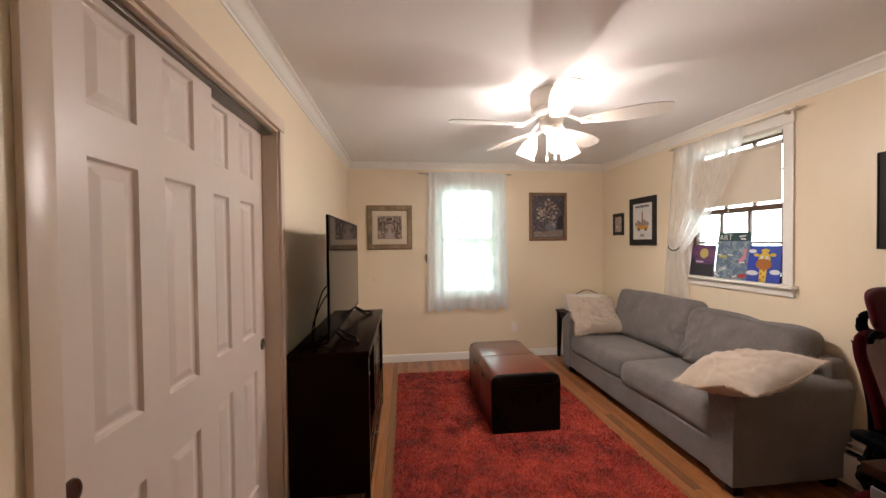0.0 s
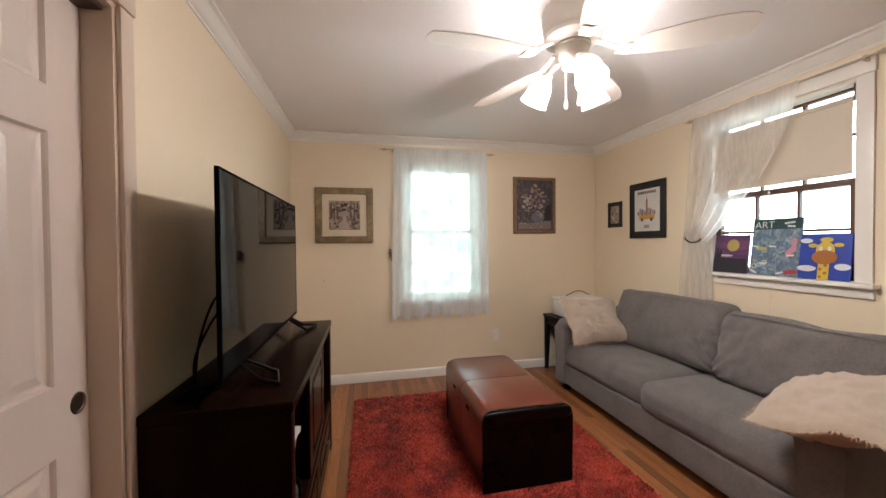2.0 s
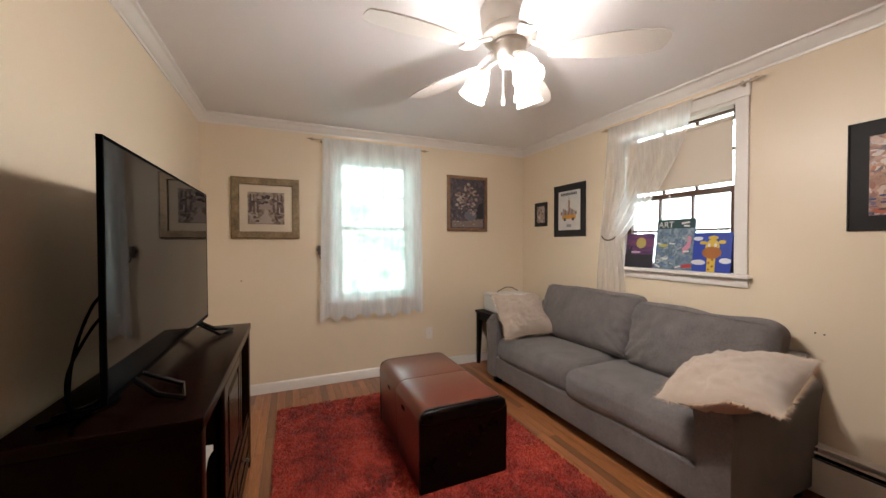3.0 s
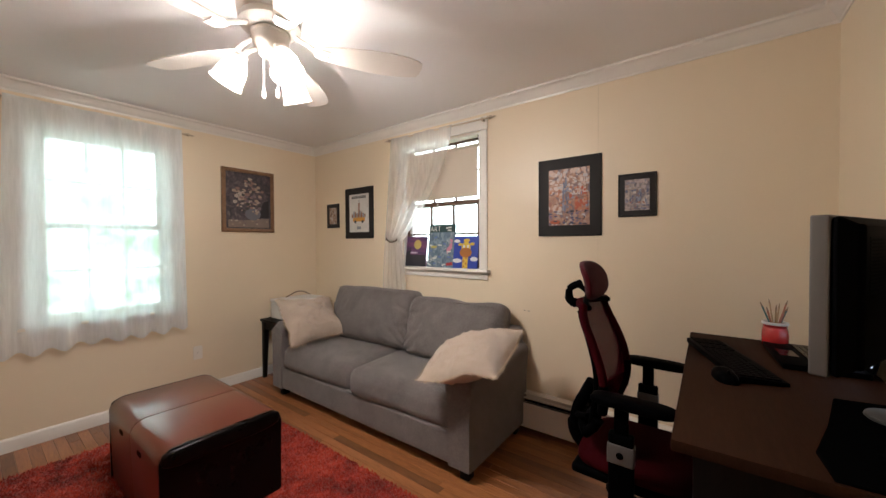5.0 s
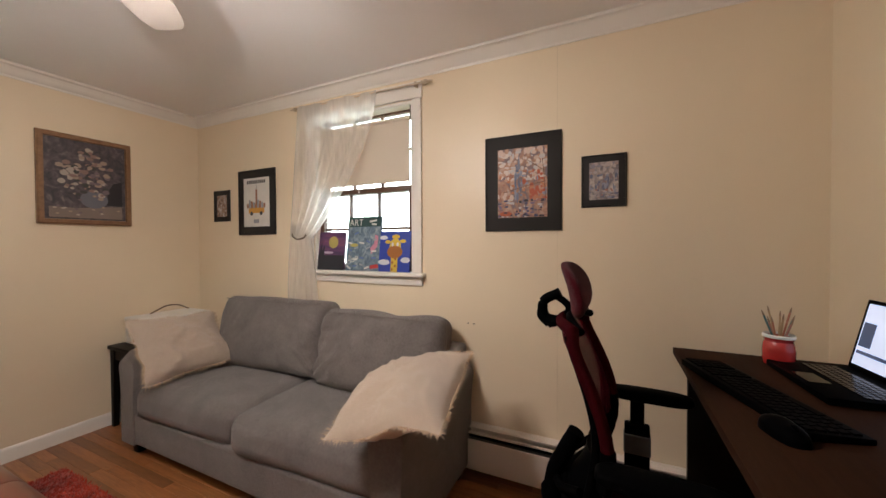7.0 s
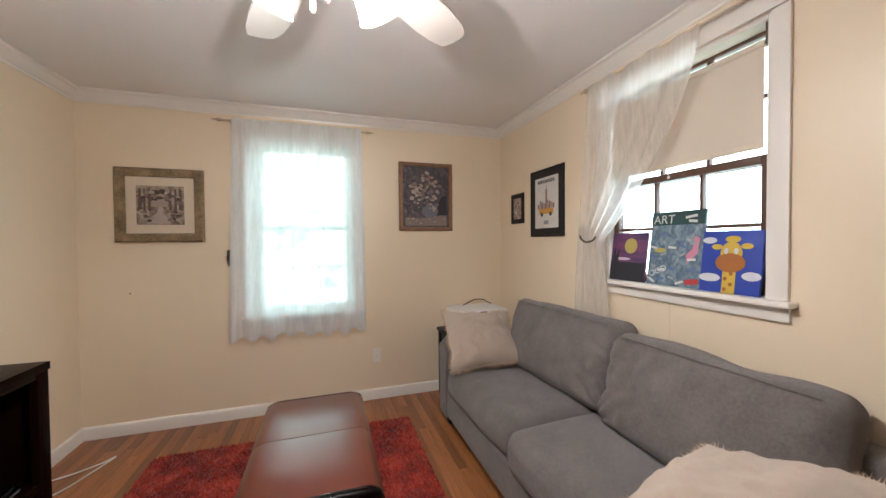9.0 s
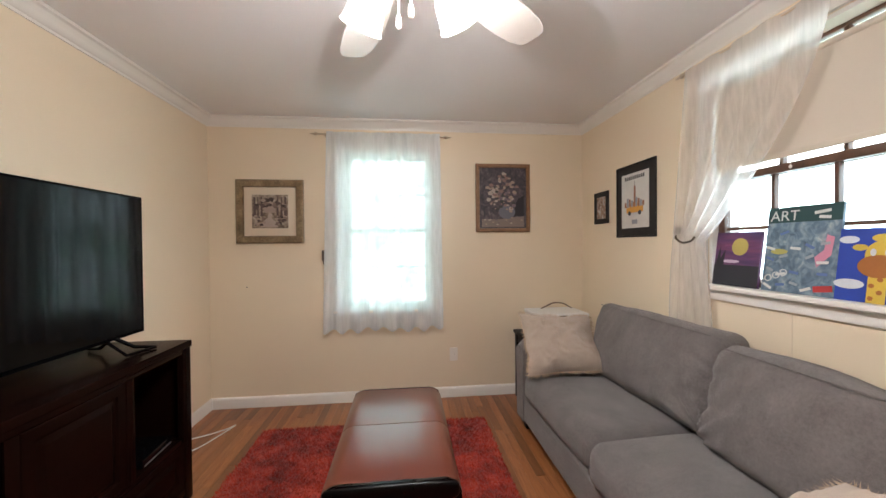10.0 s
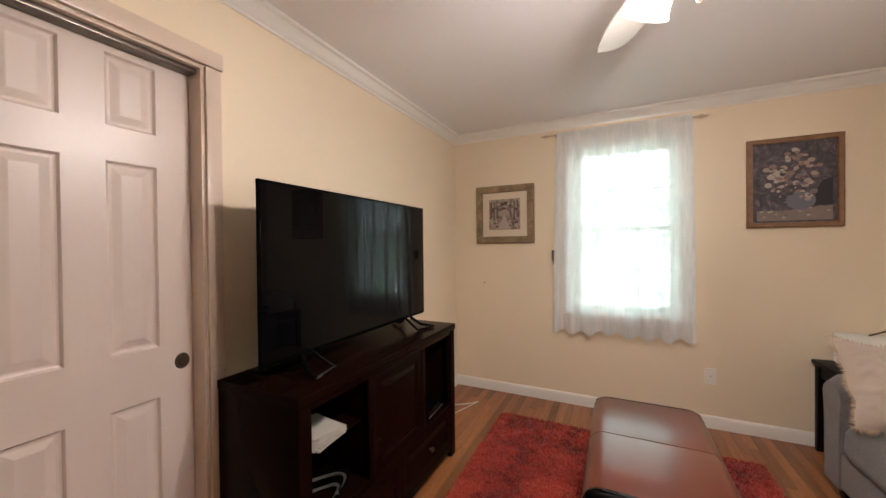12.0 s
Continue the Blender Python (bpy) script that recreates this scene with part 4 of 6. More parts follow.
def ceiling_fan():
    cx, cy = FAN
    t = thing("ceiling_fan", pose(cx, cy, 0), "white five-blade ceiling fan with lit glass shades", "ceiling fan")
    part("motor_housing", lathe([(0.02, 2.399), (0.128, 2.398), (0.135, 2.385), (0.132, 2.330), (0.128, 2.300), (0.120, 2.288), (0.124, 2.280), (0.124, 2.262), (0.112, 2.248), (0.095, 2.240), (0.02, 2.238)], 48), M["fan"], t)
    part("switch_cup", lathe([(0.03, 2.2375), (0.078, 2.236), (0.080, 2.228), (0.074, 2.222), (0.072, 2.19), (0.066, 2.172), (0.05, 2.160), (0.045, 2.140), (0.02, 2.128), (0.002, 2.126)], 40), M["fan"], t)
    for k in range(5):
        a = -33 + 72 * k
        b = new("blade")
        b.parent, b.empty_display_size = t, 0.05
        arm = join(tube(curve_points([(0.10, 0, 2.236), (0.15, 0, 2.212), (0.19, 0, 2.188)], 6), 0.010, 10), extrude([(0.18, -0.018), (0.21, -0.042), (0.245, -0.038), (0.235, 0.0), (0.245, 0.038), (0.21, 0.042), (0.18, 0.018)], 2.178, 2.184, 0.002))
        outline = [(0.175, -0.026), (0.23, -0.044), (0.31, -0.062), (0.42, -0.076), (0.52, -0.080), (0.60, -0.074), (0.645, -0.062), (0.668, -0.046), (0.674, -0.02), (0.672, 0.02), (0.662, 0.050), (0.60, 0.068), (0.50, 0.076), (0.40, 0.072), (0.31, 0.060), (0.23, 0.043), (0.175, 0.026)]
        blade = extrude(outline, 2.185, 2.191, 0.0015)
        tilt = Matrix.Translation((0, 0, 2.188)) @ pose(0, 0, 0, -11, 0, 0) @ Matrix.Translation((0, 0, -2.188))
        part("blade_iron", moved(arm, pose(0, 0, 0, 0, 0, a)), M["fan"], b)
        part("blade_board", moved(blade, pose(0, 0, 0, 0, 0, a) @ tilt), M["fan"], b)
    for a in SHADE_ANGLES:
        ca, sa = math.cos(radians(a)), math.sin(radians(a))
        lamp = new("lamp_arm")
        lamp.parent, lamp.empty_display_size = t, 0.05
        part("arm", tube(curve_points([(0.05 * ca, 0.05 * sa, 2.165), (0.085 * ca, 0.085 * sa, 2.150), (0.115 * ca, 0.115 * sa, 2.125)], 6), 0.011, 12), M["fan"], lamp)
        m = Matrix.Translation((0.112 * ca, 0.112 * sa, 2.128)) @ pose(0, 0, 0, 0, 0, a) @ pose(0, 0, 0, 0, 180 - 28, 0)
        part("holder", moved(lathe([(0.008, -0.004), (0.026, 0.0), (0.028, 0.012), (0.024, 0.022)], 24), m), M["fan"], lamp)
        neck = lathe([(0.026, 0.016), (0.034, 0.028), (0.042, 0.044), (0.048, 0.058), (0.0525, 0.074)], 36, False)
        skirt = lathe([(0.0525, 0.0742), (0.055, 0.092), (0.057, 0.108), (0.062, 0.130), (0.066, 0.138)], 36, False)
        sh = part("glass_shade", moved(skirt, m), M["shade_glass"], lamp, "glowing frosted glass tulip shade")
        part("shade_neck", moved(neck, m), M["shade_neck"], lamp)
        part("bulb", moved(lathe([(0.012, 0.02), (0.014, 0.035), (0.024, 0.062), (0.026, 0.078), (0.018, 0.096), (0.002, 0.103)], 20), m), M["bulb"], lamp, "lit white bulb").visible_shadow = False
    for dx, dy in ((0.012, -0.03), (-0.022, 0.02)):
        part("pull_chain", tube([(dx, dy, 2.13), (dx, dy, 1.995)], 0.0032, 8), M["fan"], t)
        part("chain_knob", moved(lathe([(0.003, 1.99), (0.0070, 1.985), (0.0078, 1.955), (0.003, 1.95)], 12), pose(dx, dy, 0.005)), M["fan"], t)
    return t


def lit_glass(name, color, strength, clear):
    m, nodes, links, b = base(name)
    b.inputs["Base Color"].default_value = b.inputs["Emission Color"].default_value = rgb(color)
    b.inputs["Emission Strength"].default_value, b.inputs["Roughness"].default_value = strength, 0.3
    tr, mx = nodes.new("ShaderNodeBsdfTransparent"), nodes.new("ShaderNodeMixShader")
    mx.inputs[0].default_value = 1 - clear
    links.new(tr.outputs[0], mx.inputs[1])
    links.new(b.outputs[0], mx.inputs[2])
    links.new(mx.outputs[0], nodes["Material Output"].inputs["Surface"])
    return m


M["shade_glass"] = lit_glass("lit_frosted_glass", (1.0, 0.93, 0.85), 2.6, 0.70)
M["shade_neck"] = lit_glass("lit_frosted_neck", (1.0, 0.93, 0.85), 1.0, 0.20)
M["bulb"] = glow("lit_bulb", (1.0, 0.92, 0.82), 6.0)
ceiling_fan()


def side_table():
    t = thing("side_table", pose(0, 0, 0), "small black wooden side table in the corner", "side table")
    x0, x1, y0, y1, h = 2.055, 2.56, 4.262, 4.672, 0.585
    part("tabletop", box(x0, y0, h - 0.025, x1, y1, h, 0.004), M["black_wood"], t)
    part("apron", join(box(x0 + 0.02, y0 + 0.02, h - 0.10, x1 - 0.02, y0 + 0.038, h - 0.0255, 0), box(x0 + 0.02, y1 - 0.038, h - 0.10, x1 - 0.02, y1 - 0.02, h - 0.0255, 0),
                       box(x0 + 0.02, y0 + 0.0385, h - 0.10, x0 + 0.038, y1 - 0.0385, h - 0.0255, 0), box(x1 - 0.038, y0 + 0.0385, h - 0.10, x1 - 0.02, y1 - 0.0385, h - 0.0255, 0)), M["black_wood"], t)
    for x, sx in ((x0 + 0.012, 1), (x1 - 0.012, -1)):
        for y, sy in ((y0 + 0.012, 1), (y1 - 0.012, -1)):
            bm = box(0, 0, 0, 0.052, 0.052, h - 0.026, 0.003)
            for v in bm.verts:
                k = 0.62 + 0.38 * min(1, v.co.z / 0.45)
                v.co = (x + sx * v.co.x * k, y + sy * v.co.y * k, v.co.z)
            part("leg", bm, M["black_wood"], t)
    return t


side_table()
pr = thing("printer", pose(2.36, 4.475, 0.585), "white compact printer on the side table", "printer")
part("body", box(-0.215, -0.15, 0.0, 0.215, 0.16, 0.155, 0.014, 3), M["lead"], pr)
part("lid", box(-0.219, -0.154, 0.157, 0.219, 0.164, 0.192, 0.012, 3), M["lead"], pr)
part("output_slot", box(-0.15, -0.153, 0.05, 0.15, -0.149, 0.085, 0.001), M["black"], pr, "dark paper slot")
part("name_bar", box(-0.03, -0.1555, 0.170, 0.03, -0.153, 0.180, 0.0005), M["black"], pr, "small dark maker's mark bar")
hd = thing("basket_handle", pose(2.40, 4.56, 0.777), "brown cord handle standing on the printer lid", "handle")
part("cord", tube(curve_points([(-0.13, 0, 0.005), (-0.10, 0, 0.018), (-0.02, 0, 0.05), (0.06, 0, 0.045), (0.12, 0, 0.015), (0.14, 0, 0.005)], 8), 0.005, 8), M["brown_sash"], hd)


# ---- rug ----
def rug():
    x0, x1, y0, y1 = 0.085, 1.70, 1.86, 4.275
    t = thing("area_rug", pose(0, 0, 0), "red mottled shag area rug on the wood floor", "rug")
    part("backing", box(x0 + 0.01, y0 + 0.01, 0.001, x1 - 0.01, y1 - 0.01, 0.010, 0.002), M["rug"], t)
    rng = np.random.default_rng(5)
    n = 100000
    px, py = rng.uniform(x0, x1, n), rng.uniform(y0, y1, n)
    a, lean, hgt = rng.uniform(0, 2 * np.pi, n), rng.uniform(0.006, 0.020, n), rng.uniform(0.015, 0.024, n)
    drift = np.sin(px * 9) * np.cos(py * 7)
    wx, wy = 0.0055 * np.cos(a), 0.0055 * np.sin(a)
    b = a + np.pi / 2 + drift
    v = np.empty((n, 3, 3))
    v[:, 0] = np.stack([px - wx, py - wy, np.full(n, 0.006)], 1)
    v[:, 1] = np.stack([px + wx, py + wy, np.full(n, 0.006)], 1)
    v[:, 2] = np.stack([px + lean * np.cos(b), py + lean * np.sin(b), hgt], 1)
    me = bpy.data.meshes.new("shag")
    me.from_pydata(v.reshape(-1, 3).tolist(), [], np.arange(3 * n).reshape(-1, 3).tolist())
    me.materials.append(M["rug"])
    ob = new("shag", me)
    ob.parent = t
    tagged(ob, "soft red shag pile", "", "", "stuff")


def rug_material():
    m, nodes, links, b = base("red_shag")
    vec = coords(nodes, links)
    n1, n2, n3 = noise_tex(nodes, links, vec, 4.2, 6, 0.72), noise_tex(nodes, links, vec, 19, 5, 0.75), noise_tex(nodes, links, vec, 110, 3, 0.6)
    c1 = ramp(nodes, links, n1, [(0.38, (0.10, 0.005, 0.005)), (0.49, (0.34, 0.026, 0.016)), (0.59, (0.58, 0.075, 0.038))])
    c2 = ramp(nodes, links, n2, [(0.34, (0.10, 0.006, 0.006)), (0.50, (0.36, 0.028, 0.018)), (0.66, (0.54, 0.065, 0.034))])
    c3 = ramp(nodes, links, n3, [(0.3, (0.8, 0.8, 0.8)), (0.7, (1.12, 1.1, 1.08))])
    links.new(mix(nodes, links, mix(nodes, links, c1, c2, 0.34), c3, 0.4, "MULTIPLY"), b.inputs["Base Color"])
    b.inputs["Roughness"].default_value = 0.8
    b.inputs["Sheen Weight"].default_value = 0.3
    b.inputs["Specular IOR Level"].default_value = 0.2
    return m


M["rug"] = rug_material()
rug()


# ---- pictures ----
def picture(name, label, m, w, h, frame_w, frame_mat, mat_w, mat_mat, art_mat, depth=0.02, details=()):
    """A framed picture in the plane z=0 of m, x to its right, y up."""
    t = thing(name, m, label, "picture")
    if frame_w:
        for nm, a in (("frame_side", ((-w / 2, -h / 2), (-w / 2 + frame_w, -h / 2 + frame_w), (-w / 2 + frame_w, h / 2 - frame_w), (-w / 2, h / 2))),
                      ("frame_side", ((w / 2, -h / 2), (w / 2, h / 2), (w / 2 - frame_w, h / 2 - frame_w), (w / 2 - frame_w, -h / 2 + frame_w))),
                      ("frame_side", ((-w / 2, h / 2), (-w / 2 + frame_w, h / 2 - frame_w), (w / 2 - frame_w, h / 2 - frame_w), (w / 2, h / 2))),
                      ("frame_side", ((-w / 2, -h / 2), (w / 2, -h / 2), (w / 2 - frame_w, -h / 2 + frame_w), (-w / 2 + frame_w, -h / 2 + frame_w)))):
            bm = bmesh.new()
            lo = [bm.verts.new((x, y, 0.0)) for x, y in a]
            hi = [bm.verts.new((x, y, depth * (0.75 if max(abs(x) / (w / 2), abs(y) / (h / 2)) > 0.99 else 0.55))) for x, y in a]
            top = [bm.verts.new((x * 0.965 if max(abs(x) / (w / 2), abs(y) / (h / 2)) > 0.99 else x * (1 + 0.25 * frame_w / w), y * 0.965 if max(abs(x) / (w / 2), abs(y) / (h / 2)) > 0.99 else y * (1 + 0.25 * frame_w / h), depth)) for x, y in a]
            bm.faces.new(lo)
            bm.faces.new(top)
            for k in range(4):
                j = (k + 1) % 4
                bm.faces.new((lo[k], lo[j], hi[j], hi[k]))
                bm.faces.new((hi[k], hi[j], top[j], top[k]))
            part(nm, bm, frame_mat, t, "", False)
    iw, ih = w - 2 * frame_w, h - 2 * frame_w
    z = depth * 0.45
    if mat_w:
        part("mat_board", box(-iw / 2 + 0.0005, -ih / 2 + 0.0005, 0.001, iw / 2 - 0.0005, ih / 2 - 0.0005, z, 0.0008), mat_mat, t)
    aw, ah = iw - 2 * mat_w, ih - 2 * mat_w
    part("print", box(-aw / 2, -ah / 2, z + 0.0003 if mat_w else 0.001, aw / 2, ah / 2, z + 0.0016, 0), art_mat, t, "", False)
    for k, (nm, lab, bm, mt) in enumerate(details):
        part(nm, moved(bm, pose(0, 0, z + 0.0018 + 0.000012 * k)), mt, t, lab, False)
    return t


def flat(x0, y0, x1, y1):
    return box(x0, y0, 0, x1, y1, 0.0006, 0)


def blob(cx, cy, rx, ry, n=20, wob=0.0, seed=0):
    return extrude([(cx + rx * math.cos(2 * math.pi * k / n) * (1 + wob * noise.noise(Vector((k, seed, 0)))), cy + ry * math.sin(2 * math.pi * k / n) * (1 + wob * noise.noise(Vector((seed, k, 3))))) for k in range(n)], 0, 0.0006)


def plain(name, c, rough=0.6):
    if name not in M:
        M[name] = surface(name, c, rough, 0.12, 12, 200, 0.0)
    return M[name]


EAST = lambda y, z: pose(X1 - 0.001, y, z, 90, 0, -90)
NORTH = lambda x, z: pose(x, Y1 - 0.001, z, 90, 0, 0)
gold = surface("antique_gold_frame", (0.27, 0.20, 0.12), 0.34, 0.7, 12, 80, 0.3, 0.002, 0.55)
oak = wood("oak_frame", (0.17, 0.085, 0.04), (0.30, 0.165, 0.085), 0.45, "z")
art_a = painting("courtyard_print", [(0.28, (0.07, 0.05, 0.04)), (0.45, (0.24, 0.18, 0.13)), (0.6, (0.40, 0.33, 0.26)), (0.75, (0.62, 0.55, 0.46))], 5, 1.2, 24)
art_b = painting("flowers_print", [(0.30, (0.030, 0.027, 0.036)), (0.52, (0.075, 0.062, 0.070)), (0.64, (0.12, 0.10, 0.105)), (0.76, (0.20, 0.165, 0.15))], 7, 2.0, 22)
INK_A, TRUNK_A, MID_A, PALE_A, PATH_A = (plain(nm, c) for nm, c in (("sepia_ink", (0.060, 0.040, 0.036)), ("sepia_trunk", (0.11, 0.075, 0.065)), ("sepia_mid", (0.21, 0.15, 0.125)), ("sepia_pale", (0.36, 0.28, 0.235)), ("sepia_path", (0.42, 0.34, 0.29))))
rnd, gd = random.Random(14), []
gd.append(("garden_path", "", extrude([(-0.075, -0.13), (0.06, -0.13), (0.05, -0.095), (0.012, -0.055), (0.02, -0.02), (-0.012, -0.018), (-0.02, -0.05), (-0.06, -0.09)], 0, 0.0006), PATH_A))
gd.append(("pale_wall", "", extrude([(-0.05, -0.01), (0.045, -0.01), (0.045, 0.055), (0.0, 0.075), (-0.05, 0.055)], 0, 0.0006), PALE_A))
for x, wd in ((-0.122, 0.012), (-0.095, 0.007), (-0.066, 0.009), (0.060, 0.008), (0.092, 0.010), (0.122, 0.013)):
    gd.append(("tree_trunk", "", extrude([(x - wd, -0.04), (x + wd, -0.04), (x + wd * 0.5, 0.12), (x - wd * 0.6, 0.12)], 0, 0.0006), TRUNK_A))
for k in range(46):
    s, x = rnd.uniform(0.008, 0.022), rnd.uniform(-0.125, 0.125)
    y = min(0.118, 0.075 + rnd.uniform(-0.03, 0.05) - 0.035 * abs(x) / 0.12)
    gd.append(("leaf_mass", "", blob(max(-0.112, min(0.112, x)), min(y, 0.112), s, s * 0.6, 9, 0.8, k), (INK_A, TRUNK_A, MID_A, INK_A, PALE_A)[k % 5]))
for k in range(36):
    s, x = rnd.uniform(0.006, 0.016), rnd.choice((-1, 1)) * rnd.uniform(0.05, 0.118)
    gd.append(("shrub", "", blob(x, rnd.uniform(-0.118, -0.03), s, s * 0.7, 9, 0.8, k + 60), (INK_A, MID_A, TRUNK_A, PALE_A)[k % 4]))
picture("framed_picture", "square courtyard print in an antique gold frame with cream mat", NORTH(0.0, 1.626), 0.535, 0.525, 0.062, gold, 0.062, M["mat_cream"], art_a, 0.035, gd)
fl = []
rnd = random.Random(4)
fl.append(("dark_ground", "", extrude([(0.10, -0.16), (0.19, -0.16), (0.19, 0.02), (0.14, 0.0), (0.11, -0.06)], 0, 0.0006), plain("still_life_shade", (0.020, 0.018, 0.022))))
fl.append(("table_edge", "", extrude([(-0.19, -0.255), (0.19, -0.255), (0.19, -0.165), (0.05, -0.175), (-0.06, -0.19), (-0.19, -0.185)], 0, 0.0006), plain("pale_table", (0.21, 0.165, 0.14))))
fl.append(("vase", "", blob(0.035, -0.125, 0.075, 0.060, 20, 0.1, 2), plain("vase_blue", (0.14, 0.14, 0.17))))
PETALS = (("petal_pale", (0.33, 0.25, 0.20)), ("petal_pink", (0.24, 0.15, 0.13)), ("leaf_dark", (0.05, 0.05, 0.045)), ("petal_white", (0.40, 0.34, 0.29)), ("petal_mauve", (0.16, 0.12, 0.135)))
for k in range(120):
    g = k % 5
    cx, cy, rr = ((0.03, 0.155, 0.075), (0.065, 0.05, 0.085), (-0.05, 0.0, 0.085), (0.0, -0.06, 0.10), (-0.09, 0.06, 0.06))[g]
    r, a = rr * math.sqrt(rnd.random()), rnd.uniform(0, 6.28)
    s = rnd.uniform(0.006, 0.022)
    nm, c = PETALS[rnd.randrange(5)]
    fl.append(("flower", "", blob(cx + r * math.cos(a), cy + r * math.sin(a) * 0.9, s, s * rnd.uniform(0.5, 0.9), 9, 0.8, k), plain(nm, c)))
for k in range(14):
    fl.append(("fallen_petal", "", blob(rnd.uniform(-0.17, 0.17), rnd.uniform(-0.235, -0.17), 0.010, 0.006, 8, 0.6, k), plain(*PETALS[(0, 3, 4)[k % 3]])))
picture("framed_picture", "dark flower still life in a carved oak frame", NORTH(1.973, 1.747), 0.488, 0.60, 0.034, oak, 0, None, art_b, 0.03, fl)

white_paper = plain("white_print_paper", (0.66, 0.64, 0.60))
ink, taxi, brick_ink = plain("dark_ink", (0.05, 0.05, 0.055)), plain("taxi_orange", (0.62, 0.30, 0.05)), plain("skyline_brown", (0.30, 0.14, 0.09))
d = [("title_letter", "", flat(-0.108 + 0.0218 * k, 0.148, -0.093 + 0.0218 * k, 0.174), ink) for k in range(10)] + [("taxi_body", "", flat(-0.09, -0.085, 0.09, -0.045), taxi), ("taxi_roof", "", flat(-0.045, -0.045, 0.05, -0.018), taxi),
     ("tower", "", flat(-0.008, -0.02, 0.012, 0.10), brick_ink), ("tower_tip", "", flat(0.0, 0.10, 0.004, 0.135), ink)]
for k in range(9):
    d.append(("skyline_block", "", flat(-0.11 + 0.024 * k, -0.044, -0.09 + 0.024 * k, -0.01 + 0.03 * ((k * 7) % 4) / 3), (brick_ink, plain("skyline_grey", (0.28, 0.29, 0.32)))[k % 2]))
for x in (-0.055, 0.055):
    d.append(("wheel", "", blob(x, -0.088, 0.016, 0.016), ink))
d.append(("caption_bar", "", flat(-0.03, -0.165, 0.03, -0.135), plain("skyline_grey", (0.28, 0.29, 0.32))))
picture("framed_print", "white skyline and taxi print on a black mat", EAST(3.942, 1.638), 0.425, 0.515, 0.010, M["mat_black"], 0.055, M["mat_black"], white_paper, 0.012, d)
small_art = painting("alley_print", [(0.3, (0.06, 0.05, 0.05)), (0.45, (0.30, 0.17, 0.10)), (0.6, (0.45, 0.42, 0.40)), (0.75, (0.65, 0.62, 0.60))], 6, 1.0, 20)
picture("framed_print", "tiny street print on a black mat", EAST(4.368, 1.628), 0.205, 0.258, 0.008, M["mat_black"], 0.032, M["mat_black"], small_art, 0.012)

def dabs(n, seed, x0, x1, y0, y1, w, h, palette):
    """Many small upright strokes of paint."""
    r, out = random.Random(seed), []
    for k in range(n):
        x, y, a, b = r.uniform(x0, x1), r.uniform(y0, y1), w * r.uniform(0.4, 1.3), h * r.uniform(0.3, 1.4)
        nm, c = palette[k % len(palette)]
        out.append(("brush_stroke", "", blob(min(max(x, x0 + a), x1 - a), min(max(y, y0 + b), y1 - b), a, b, 8, 0.6, k + seed), plain(nm, c)))
    return out


NIGHT = [("night_red", (0.30, 0.06, 0.04)), ("night_blue", (0.07, 0.10, 0.20)), ("night_amber", (0.46, 0.20, 0.06)), ("night_ink", (0.03, 0.03, 0.04)), ("night_rust", (0.22, 0.08, 0.05)), ("night_pale", (0.48, 0.42, 0.38))]
city = painting("rainy_city_print", [(0.25, (0.10, 0.12, 0.18)), (0.42, (0.22, 0.15, 0.15)), (0.55, (0.44, 0.23, 0.15)), (0.70, (0.48, 0.37, 0.31)), (0.8, (0.58, 0.50, 0.45))], 3.2, 2.2, 26, (1, 1, 1))
tower = plain("tower_blue", (0.20, 0.21, 0.27))
SKY = [("sky_peach", (0.60, 0.45, 0.37)), ("sky_pale", (0.64, 0.54, 0.48)), ("sky_rose", (0.56, 0.41, 0.34)), ("sky_blue", (0.51, 0.47, 0.47))]
SLATE = [("slate_blue", (0.17, 0.19, 0.27)), ("slate_pale", (0.26, 0.27, 0.34)), ("slate_dark", (0.13, 0.14, 0.21))]
RUST = [("rust_red", (0.44, 0.10, 0.05)), ("rust_orange", (0.48, 0.19, 0.10)), ("rust_brown", (0.34, 0.15, 0.11)), ("rust_pale", (0.50, 0.29, 0.21))]
STREET = [("street_navy", (0.07, 0.07, 0.13)), ("street_violet", (0.16, 0.12, 0.20)), ("street_white", (0.50, 0.46, 0.46)), ("street_ink", (0.035, 0.03, 0.045)), ("street_rose", (0.34, 0.16, 0.13))]
d = dabs(110, 3, -0.132, 0.132, 0.01, 0.186, 0.013, 0.012, SKY)
d += dabs(34, 5, -0.132, -0.04, -0.10, 0.06, 0.011, 0.014, RUST[1:] + SKY[:2])
d += dabs(46, 6, 0.0, 0.132, -0.10, 0.07, 0.010, 0.011, RUST + SLATE[1:2])
d += dabs(30, 8, -0.040, 0.004, -0.11, 0.10, 0.007, 0.017, SLATE)
d.append(("tower", "", extrude([(-0.026, 0.07), (-0.006, 0.07), (-0.011, 0.115), (-0.016, 0.155), (-0.021, 0.115)], 0, 0.0006), tower))
d += dabs(26, 12, 0.04, 0.125, -0.10, -0.02, 0.012, 0.012, RUST[:2])
d += dabs(90, 9, -0.132, 0.132, -0.186, -0.09, 0.011, 0.006, STREET)
d.append(("taxi_body", "", blob(-0.088, -0.166, 0.034, 0.013, 14, 0.3, 2), plain("taxi_red", (0.46, 0.10, 0.04))))
d.append(("taxi_window", "", blob(-0.088, -0.160, 0.014, 0.005, 10), ink))
